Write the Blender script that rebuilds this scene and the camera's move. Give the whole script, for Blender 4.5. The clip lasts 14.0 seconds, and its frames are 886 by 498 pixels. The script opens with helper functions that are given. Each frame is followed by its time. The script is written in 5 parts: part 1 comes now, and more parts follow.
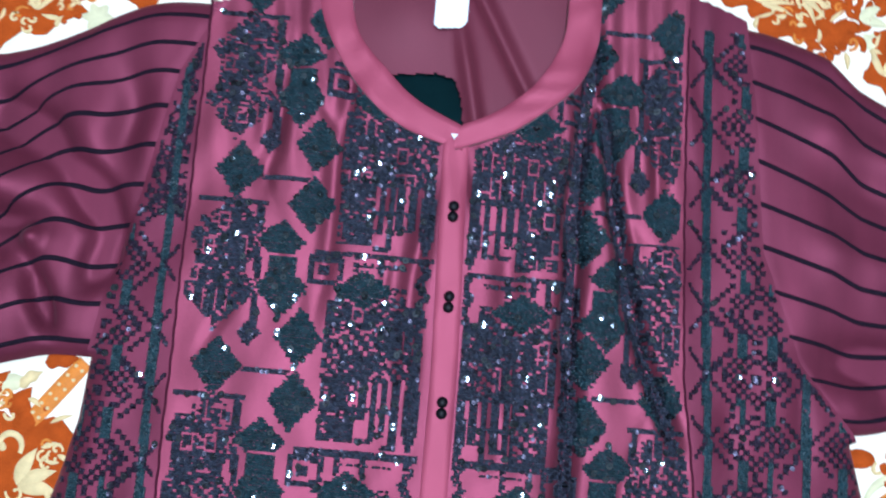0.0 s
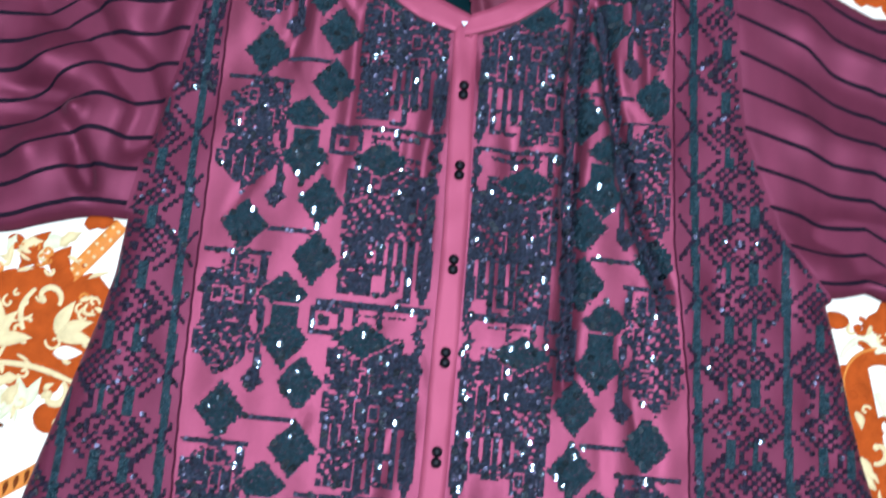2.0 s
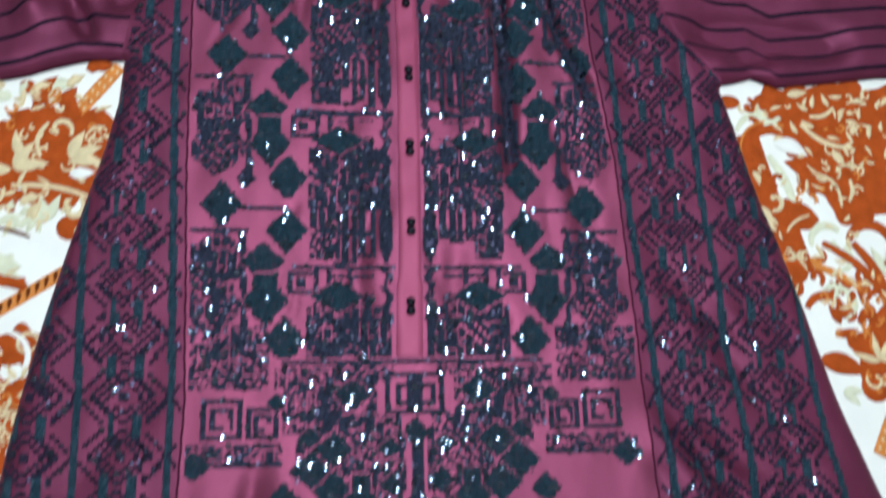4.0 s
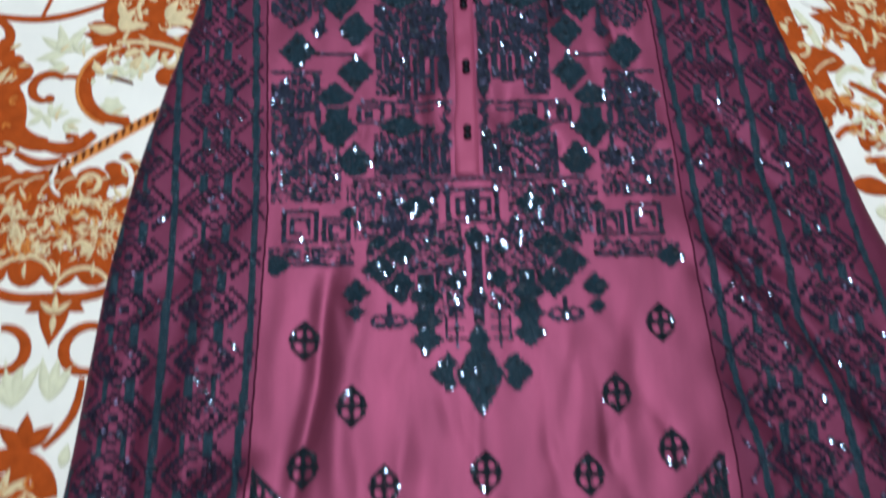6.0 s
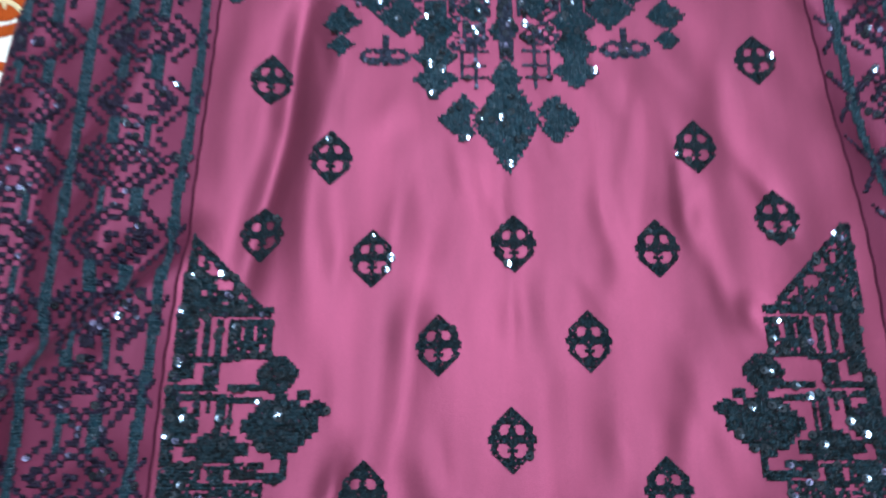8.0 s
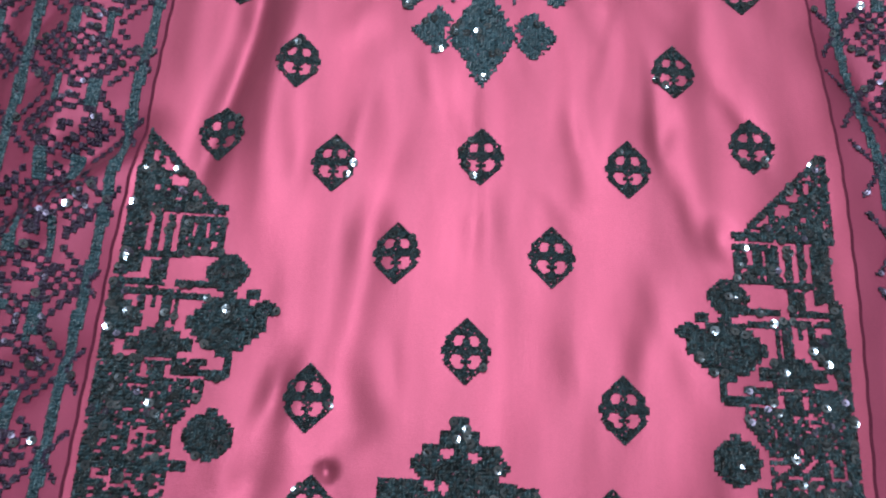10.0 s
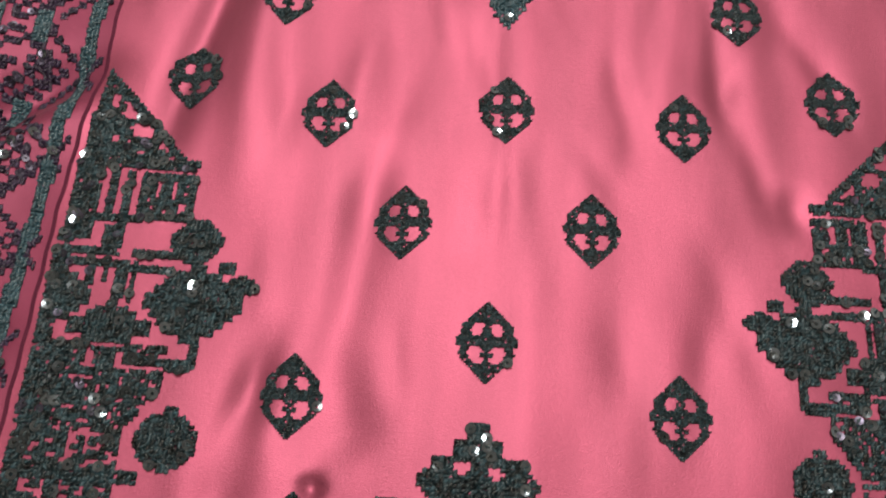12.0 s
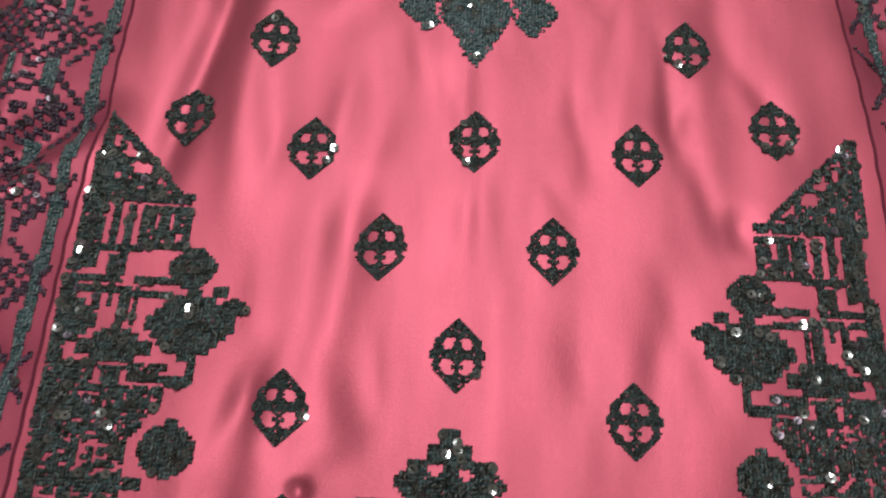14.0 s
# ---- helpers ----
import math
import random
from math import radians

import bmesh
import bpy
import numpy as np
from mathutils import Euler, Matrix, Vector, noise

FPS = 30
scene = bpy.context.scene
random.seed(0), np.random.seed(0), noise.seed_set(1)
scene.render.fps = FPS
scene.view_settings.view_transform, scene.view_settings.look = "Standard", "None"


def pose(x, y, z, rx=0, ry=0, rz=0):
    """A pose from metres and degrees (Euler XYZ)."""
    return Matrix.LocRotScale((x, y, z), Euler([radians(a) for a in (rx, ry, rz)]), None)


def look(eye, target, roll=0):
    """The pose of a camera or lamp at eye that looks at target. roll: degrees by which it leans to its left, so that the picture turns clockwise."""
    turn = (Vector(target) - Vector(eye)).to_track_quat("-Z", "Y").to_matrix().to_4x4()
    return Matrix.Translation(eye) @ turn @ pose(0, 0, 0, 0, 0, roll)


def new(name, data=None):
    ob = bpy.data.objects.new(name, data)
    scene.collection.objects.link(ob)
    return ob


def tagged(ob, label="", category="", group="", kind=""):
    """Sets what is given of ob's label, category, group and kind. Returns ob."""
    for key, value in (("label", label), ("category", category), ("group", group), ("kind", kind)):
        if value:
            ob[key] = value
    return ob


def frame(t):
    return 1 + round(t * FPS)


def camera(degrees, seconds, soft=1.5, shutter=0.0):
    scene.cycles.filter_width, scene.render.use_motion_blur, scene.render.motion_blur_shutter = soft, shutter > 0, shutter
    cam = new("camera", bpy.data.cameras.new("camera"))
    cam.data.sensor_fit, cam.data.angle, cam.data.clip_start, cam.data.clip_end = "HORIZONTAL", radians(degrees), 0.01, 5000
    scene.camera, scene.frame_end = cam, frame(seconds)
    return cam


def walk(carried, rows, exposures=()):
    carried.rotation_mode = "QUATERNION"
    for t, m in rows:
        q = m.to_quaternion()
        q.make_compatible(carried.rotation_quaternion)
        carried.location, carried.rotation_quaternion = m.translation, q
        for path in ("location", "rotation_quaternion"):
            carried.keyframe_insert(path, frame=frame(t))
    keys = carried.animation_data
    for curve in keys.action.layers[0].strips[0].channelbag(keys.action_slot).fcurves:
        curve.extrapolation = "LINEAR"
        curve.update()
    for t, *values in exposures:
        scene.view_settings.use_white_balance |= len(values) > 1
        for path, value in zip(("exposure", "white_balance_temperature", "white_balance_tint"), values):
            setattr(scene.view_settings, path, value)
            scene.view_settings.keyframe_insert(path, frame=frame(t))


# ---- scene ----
cam = camera(54.0, 14.0, soft=2.0, shutter=0.8)
PATH = [
    (0, (-0.021, -0.187, 0.627), (0.026, 0.098, -1.352), 14.4),
    (0.5, (-0.008, -0.175, 0.621), (0.057, 0.028, -1.368), 21.3),
    (1, (0.011, -0.234, 0.652), (0.031, -0.052, -1.339), 10.4),
    (1.5, (-0.009, -0.29, 0.686), (0.04, -0.07, -1.302), 17.0),
    (2, (-0.034, -0.326, 0.659), (0.049, 0.055, -1.302), 17.6),
    (2.5, (-0.033, -0.314, 0.68), (0.077, 0.102, -1.273), 20.4),
    (3, (-0.02, -0.354, 0.704), (0.085, 0.077, -1.246), 19.8),
    (3.5, (-0.036, -0.442, 0.726), (0.155, 0.058, -1.201), 22.6),
    (3.7, (-0.046, -0.496, 0.726), (0.178, 0.0, -1.198), 23.6),
    (5.8, (-0.062, -0.765, 0.702), (0.028, -0.084, -1.176), 7.3),
    (6, (-0.06, -0.797, 0.734), (0.031, -0.133, -1.15), 6.6),
    (6.5, (-0.036, -0.926, 0.732), (0.055, -0.214, -1.135), 6.0),
    (7, (-0.033, -0.959, 0.701), (0.006, -0.333, -1.198), 3.4),
    (7.5, (-0.042, -0.918, 0.601), (-0.035, -0.265, -1.289), 0.9),
    (8, (-0.032, -0.917, 0.484), (-0.048, -0.221, -1.391), -1.6),
    (8.5, (-0.024, -0.936, 0.464), (-0.012, -0.244, -1.412), 0.5),
    (9, (-0.011, -0.963, 0.474), (-0.038, -0.281, -1.406), -2.8),
    (9.2, (-0.013, -0.969, 0.476), (-0.027, -0.283, -1.403), -1.0),
    (11.3, (-0.018, -0.941, 0.376), (0.004, -0.231, -1.494), 5.6),
    (11.5, (-0.017, -0.941, 0.369), (0.0, -0.213, -1.494), 5.2),
    (12, (-0.022, -0.947, 0.365), (-0.012, -0.234, -1.504), 4.7),
    (12.5, (-0.016, -0.948, 0.365), (-0.014, -0.243, -1.507), 3.8),
    (13, (-0.006, -0.943, 0.367), (0.014, -0.247, -1.508), 4.7),
    (13.5, (-0.007, -0.941, 0.386), (0.006, -0.24, -1.487), 4.3),
    (14, (-0.007, -0.955, 0.402), (-0.011, -0.218, -1.457), 2.6),
]
EXPOSURES = [(0, .16, 4850, 4), (1.5, .42, 4850, 4), (2.5, .2, 4850, 4), (3.7, -.12, 4850, 4), (6.0, -.35, 5000, 7), (7.0, -.28, 5000, 7), (7.5, -.28, 4950, 7), (8.0, .22, 4800, 5), (8.5, .6, 4800, 4), (9.2, .72, 4950, 6), (11.3, .76, 6900, 7), (12.5, .72, 7250, 9), (13.5, .60, 7600, 11), (14.0, .68, 7700, 11)]
walk(cam, [(t, look(eye, target, roll)) for t, eye, target, roll in PATH], EXPOSURES)

# ---- light and surroundings ----
world = bpy.data.worlds.new("room_air")
scene.world = world
world.use_nodes = True
world.node_tree.nodes["Background"].inputs[0].default_value = (0.9, 0.93, 1.0, 1)
world.node_tree.nodes["Background"].inputs[1].default_value = 0.05

BED_Z = -0.016          # top of the bedspread
FLOOR_Z = -0.56
CEIL_Z = 2.05
LAMP = (0.03, -0.22, 1.93)


def area_lamp(name, place, target, size, size_y, watts, colour):
    data = bpy.data.lights.new(name, "AREA")
    data.shape, data.size, data.size_y, data.energy, data.color = "RECTANGLE", size, size_y, watts, colour
    ob = new(name, data)
    ob.matrix_world = look(place, target)
    return ob


area_lamp("tube_glow", LAMP, (LAMP[0], LAMP[1], 0), 0.05, 1.15, 50, (1.0, 0.97, 0.95))


# ---- materials ----
def material(name, base, rough=0.6, metal=0.0, vary=0.12, scale=60.0, bump=0.15, bump_scale=900.0, sheen=0.0, aniso=0.0, island=0.0, spec=0.5, stretch=(1, 1, 1), weave=(1, 1, 1)):
    m = bpy.data.materials.new(name)
    m.use_nodes = True
    nt = m.node_tree
    bsdf = nt.nodes["Principled BSDF"]
    bsdf.inputs["Roughness"].default_value = rough
    bsdf.inputs["Metallic"].default_value = metal
    bsdf.inputs["Sheen Weight"].default_value = sheen
    bsdf.inputs["Sheen Roughness"].default_value = 0.4
    bsdf.inputs["Anisotropic"].default_value = aniso
    bsdf.inputs["Specular IOR Level"].default_value = spec
    coord = nt.nodes.new("ShaderNodeTexCoord")
    mapping = nt.nodes.new("ShaderNodeMapping")
    mapping.inputs["Scale"].default_value = stretch
    nt.links.new(coord.outputs["Object"], mapping.inputs[0])
    big = nt.nodes.new("ShaderNodeTexNoise")
    big.inputs["Scale"].default_value, big.inputs["Detail"].default_value = scale, 4
    nt.links.new(mapping.outputs[0], big.inputs["Vector"])
    fine = nt.nodes.new("ShaderNodeTexNoise")
    fine.inputs["Scale"].default_value, fine.inputs["Detail"].default_value = bump_scale, 2
    grain = nt.nodes.new("ShaderNodeMapping")
    grain.inputs["Scale"].default_value = weave
    nt.links.new(coord.outputs["Object"], grain.inputs[0])
    nt.links.new(grain.outputs[0], fine.inputs["Vector"])
    ramp = nt.nodes.new("ShaderNodeMapRange")
    ramp.inputs["To Min"].default_value, ramp.inputs["To Max"].default_value = 1 - vary, 1 + vary
    ramp.inputs["From Min"].default_value, ramp.inputs["From Max"].default_value = 0.3, 0.7
    mixf = nt.nodes.new("ShaderNodeMath")
    mixf.operation = "MULTIPLY_ADD"
    mixf.inputs[1].default_value = 0.4
    nt.links.new(fine.outputs["Fac"], mixf.inputs[0])
    half = nt.nodes.new("ShaderNodeMath")
    half.operation = "MULTIPLY"
    half.inputs[1].default_value = 0.6
    nt.links.new(big.outputs["Fac"], half.inputs[0])
    nt.links.new(half.outputs[0], mixf.inputs[2])
    nt.links.new(mixf.outputs[0], ramp.inputs["Value"])
    value = ramp.outputs[0]
    if island:
        geo = nt.nodes.new("ShaderNodeNewGeometry")
        isl = nt.nodes.new("ShaderNodeMapRange")
        isl.inputs["To Min"].default_value, isl.inputs["To Max"].default_value = 1 - island, 1 + island
        nt.links.new(geo.outputs["Random Per Island"], isl.inputs["Value"])
        mul = nt.nodes.new("ShaderNodeMath")
        mul.operation = "MULTIPLY"
        nt.links.new(value, mul.inputs[0])
        nt.links.new(isl.outputs[0], mul.inputs[1])
        value = mul.outputs[0]
    tint = nt.nodes.new("ShaderNodeMix")
    tint.data_type, tint.blend_type = "RGBA", "MULTIPLY"
    tint.inputs["Factor"].default_value = 1.0
    tint.inputs["A"].default_value = (*base, 1)
    comb = nt.nodes.new("ShaderNodeCombineColor")
    for k in range(3):
        nt.links.new(value, comb.inputs[k])
    nt.links.new(comb.outputs[0], tint.inputs["B"])
    colour = tint.outputs["Result"]
    nt.links.new(colour, bsdf.inputs["Base Color"])
    b = nt.nodes.new("ShaderNodeBump")
    b.inputs["Strength"].default_value, b.inputs["Distance"].default_value = bump, 0.001
    nt.links.new(fine.outputs["Fac"], b.inputs["Height"])
    nt.links.new(b.outputs[0], bsdf.inputs["Normal"])
    return m


M_SATIN = material("satin_magenta", (0.199, 0.0392, 0.0720), rough=0.525, metal=0.73, vary=0.22, scale=14, bump=0.18, bump_scale=1500, weave=(0.8, 1.5, 1), sheen=0.08, spec=0.4, stretch=(3, 0.6, 1))
# darker copy of the satin: dimmer light on sides and sleeves put into its colour
M_SIDE = material("satin_side_shaded", (0.132, 0.0215, 0.0470), rough=0.56, metal=0.55, vary=0.20, scale=14, bump=0.12, bump_scale=1700, weave=(0.7, 1.7, 1), sheen=0.06, spec=0.3, stretch=(3, 0.6, 1))
M_BAND = material("satin_band", (0.275, 0.041, 0.083), rough=0.58, metal=0.4, vary=0.06, scale=25, bump=0.08, bump_scale=1300, sheen=0.2)
M_LINING = material("lining_plum", (0.125, 0.016, 0.036), rough=0.6, metal=0.35, vary=0.10, scale=18, bump=0.08, sheen=0.2)
M_TEAL = material("dark_green_thread", (0.0072, 0.0165, 0.0205), rough=0.36, vary=0.90, scale=500, bump=0.5, bump_scale=2200, island=0.95, spec=0.32)
# next two: yoke threads with their sheen put into a lighter base colour
M_TEAL_LIT = material("teal_thread_lit", (0.0150, 0.0360, 0.0465), rough=0.36, vary=0.35, scale=160, bump=0.5, bump_scale=900, weave=(0.3, 2.4, 1), island=0.30, spec=0.40)
M_SLATE_LIT = material("slate_thread_lit", (0.0290, 0.0335, 0.0520), rough=0.42, vary=0.45, scale=420, bump=0.5, bump_scale=2200, island=0.45, spec=0.28)
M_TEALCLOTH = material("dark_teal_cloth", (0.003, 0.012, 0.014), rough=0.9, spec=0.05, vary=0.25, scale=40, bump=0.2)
M_VIOLET = material("dark_plum_thread", (0.019, 0.012, 0.026), rough=0.42, vary=0.6, scale=700, bump=0.4, bump_scale=2500, island=0.35, spec=0.25)
M_SEQUIN = material("dark_sequin", (0.11, 0.13, 0.15), rough=0.10, metal=0.95, vary=0.2, bump=0.0, island=0.5)
M_SEQUIN_DIM = material("smoky_sequin", (0.034, 0.030, 0.046), rough=0.36, metal=0.8, vary=0.25, bump=0.0, island=0.6)
M_STRIPE = material("stripe_ribbon", (0.010, 0.006, 0.012), rough=0.75, spec=0.06, vary=0.2, scale=200, bump=0.3)
M_BUTTON = material("black_button", (0.004, 0.003, 0.005), rough=0.45, spec=0.12, vary=0.2, bump=0.0)
M_SEAM = material("seam_shadow_tone", (0.045, 0.008, 0.018), rough=0.8, vary=0.2, spec=0.05)
M_LABEL = material("woven_label", (0.80, 0.82, 0.84), rough=0.6, vary=0.04, bump=0.2, bump_scale=1800)
M_WHITE = material("spread_white", (0.87, 0.81, 0.64), rough=0.75, vary=0.07, scale=22, bump=0.5, bump_scale=1100, sheen=0.3)
M_RUST = material("spread_rust", (0.36, 0.062, 0.004), rough=0.85, vary=0.26, scale=90, bump=0.6, bump_scale=1300, spec=0.12)
M_CREAM = material("spread_gold_cream", (0.72, 0.56, 0.27), rough=0.7, vary=0.18, scale=120, bump=0.6, bump_scale=1300)
M_SAGE = material("spread_sage", (0.70, 0.66, 0.40), rough=0.75, vary=0.12, scale=120, bump=0.6, bump_scale=1300)
M_GOLD = material("spread_ochre", (0.58, 0.19, 0.012), rough=0.70, vary=0.2, scale=120, bump=0.6)
M_UMBER = material("spread_umber", (0.13, 0.030, 0.004), rough=0.8, vary=0.2, scale=120, bump=0.6, spec=0.1)
M_WALL = material("wall_paint", (0.74, 0.72, 0.69), rough=0.8, vary=0.03, scale=3, bump=0.1, bump_scale=200)
M_CEIL = material("ceiling_paint", (0.80, 0.80, 0.79), rough=0.85, vary=0.03, scale=3, bump=0.1, bump_scale=200)
M_FLOOR = material("floor_tile", (0.42, 0.38, 0.33), rough=0.35, vary=0.1, scale=6, bump=0.05, bump_scale=100)
M_WOOD = material("bed_wood", (0.16, 0.075, 0.035), rough=0.45, vary=0.25, scale=12, bump=0.2, bump_scale=150, stretch=(1, 8, 1))
M_MATTRESS = material("mattress_ticking", (0.70, 0.68, 0.62), rough=0.8, vary=0.05, scale=30)
M_METAL = material("lamp_housing", (0.78, 0.78, 0.78), rough=0.4, vary=0.03)
M_TUBE = bpy.data.materials.new("tube_light")
M_TUBE.use_nodes = True
M_TUBE.node_tree.nodes["Principled BSDF"].inputs["Emission Color"].default_value = (1, 0.97, 0.95, 1)
M_TUBE.node_tree.nodes["Principled BSDF"].inputs["Emission Strength"].default_value = 6


# ---- mesh helpers ----
def mesh_of(name, verts, faces, mat, smooth=True):
    me = bpy.data.meshes.new(name)
    me.from_pydata([tuple(v) for v in verts], [], [tuple(f) for f in faces])
    me.materials.append(mat)
    if smooth:
        me.polygons.foreach_set("use_smooth", np.ones(len(me.polygons), bool))
    me.update()
    return me


def part_mesh(name, me, parent, label="", kind=""):
    ob = new(name, me)
    ob.parent = parent
    return tagged(ob, label=label, kind=kind)


def part(name, bm, mat, parent, label=""):
    me = bpy.data.meshes.new(name)
    bm.to_mesh(me)
    bm.free()
    me.materials.append(mat)
    me.polygons.foreach_set("use_smooth", np.ones(len(me.polygons), bool))
    return part_mesh(name, me, parent, label)


def box_bm(x0, x1, y0, y1, z0, z1, bevel=0.0, segments=2):
    bm = bmesh.new()
    bmesh.ops.create_cube(bm, size=1.0)
    bmesh.ops.scale(bm, vec=(x1 - x0, y1 - y0, z1 - z0), verts=bm.verts)
    bmesh.ops.translate(bm, vec=((x0 + x1) / 2, (y0 + y1) / 2, (z0 + z1) / 2), verts=bm.verts)
    if bevel:
        bmesh.ops.bevel(bm, geom=bm.edges[:], offset=bevel, segments=segments, affect="EDGES", profile=0.5)
    return bm


def structure(name, bm, mat, label):
    me = bpy.data.meshes.new(name)
    bm.to_mesh(me)
    bm.free()
    me.materials.append(mat)
    return tagged(new(name, me), label=label, kind="structure")


def line(xs, ys):
    """A smooth lookup through a few known stations, falling y."""
    order = np.argsort(xs)
    xs, ys = np.array(xs, float)[order], np.array(ys, float)[order]
    return lambda v: np.interp(v, xs, ys)


# ---- room ----
ROOM = 2.1
structure("floor", box_bm(-ROOM, ROOM, -ROOM - 0.6, ROOM, FLOOR_Z - 0.1, FLOOR_Z), M_FLOOR, "plain beige tiled floor under the bed")
structure("ceiling", box_bm(-ROOM, ROOM, -ROOM - 0.6, ROOM, CEIL_Z, CEIL_Z + 0.1), M_CEIL, "plain white painted ceiling")
structure("wall_north", box_bm(-ROOM, ROOM, ROOM, ROOM + 0.1, FLOOR_Z, CEIL_Z), M_WALL, "plain off-white painted wall")
structure("wall_south", box_bm(-ROOM, ROOM, -ROOM - 0.7, -ROOM - 0.6, FLOOR_Z, CEIL_Z), M_WALL, "plain off-white painted wall")
structure("wall_east", box_bm(ROOM, ROOM + 0.1, -ROOM - 0.7, ROOM + 0.1, FLOOR_Z, CEIL_Z), M_WALL, "plain off-white painted wall")
structure("wall_west", box_bm(-ROOM - 0.1, -ROOM, -ROOM - 0.7, ROOM + 0.1, FLOOR_Z, CEIL_Z), M_WALL, "plain off-white painted wall")

# ceiling tube light
lamp = tagged(new("ceiling_light"), label="white ceiling tube light with a metal housing", category="light")
lamp.location = (LAMP[0], LAMP[1], LAMP[2])
lamp.rotation_euler = (0, 0, radians(90))
part("housing", box_bm(-0.62, 0.62, -0.035, 0.035, 0.05, CEIL_Z - LAMP[2], 0.006), M_METAL, lamp)
bm = bmesh.new()
bmesh.ops.create_cone(bm, cap_ends=True, segments=20, radius1=0.014, radius2=0.014, depth=1.18, matrix=Matrix.Translation((0, 0, 0.03)) @ Matrix.Rotation(radians(90), 4, "Y"))
part("tube", bm, M_TUBE, lamp, "glowing white fluorescent tube")
for sx in (-0.6, 0.6):
    part("end_cap", box_bm(sx - 0.012, sx + 0.012, -0.02, 0.02, 0.01, 0.055, 0.004), M_METAL, lamp)

# bed
BX0, BX1, BY0, BY1 = -0.95, 0.95, -1.35, 0.70
bed = tagged(new("bed"), label="wooden double bed with a thick mattress", category="bed")
bed.location = (0, 0, FLOOR_Z)
part("mattress", box_bm(BX0 + 0.01, BX1 - 0.01, BY0 + 0.01, BY1 - 0.01, 0.29, BED_Z - 0.012 - FLOOR_Z, 0.03, 3), M_MATTRESS, bed)
part("bed_frame", box_bm(BX0 - 0.03, BX1 + 0.03, BY0 - 0.03, BY1 + 0.03, 0.14, 0.286, 0.008), M_WOOD, bed)
part("headboard", box_bm(BX0 - 0.03, BX1 + 0.03, BY1 + 0.034, BY1 + 0.08, 0.0, 1.0, 0.012), M_WOOD, bed)
for sx in (BX0 + 0.05, BX1 - 0.05):
    for sy in (BY0 + 0.05, BY1 - 0.05):
        part("leg", box_bm(sx - 0.035, sx + 0.035, sy - 0.035, sy + 0.035, 0.0, 0.138, 0.005), M_WOOD, bed)

# bedspread: one sheet over the mattress with sides hanging down
spread = tagged(new("bedspread"), label="white bedspread with woven rust scrolls and cream leaves", category="bedspread")
spread.location = (0, 0, BED_Z)
part("cloth", box_bm(BX0 - 0.01, BX1 + 0.01, BY0 - 0.01, BY1 + 0.01, -0.011, 0.0, 0.005), M_WHITE, spread)
for nm, b in (("skirt", (BX0 - 0.016, BX0 - 0.006, BY0, BY1)), ("skirt", (BX1 + 0.006, BX1 + 0.016, BY0, BY1)), ("skirt", (BX0, BX1, BY0 - 0.016, BY0 - 0.006))):
    part(nm, box_bm(*b, -0.26, -0.006, 0.004), M_WHITE, spread)


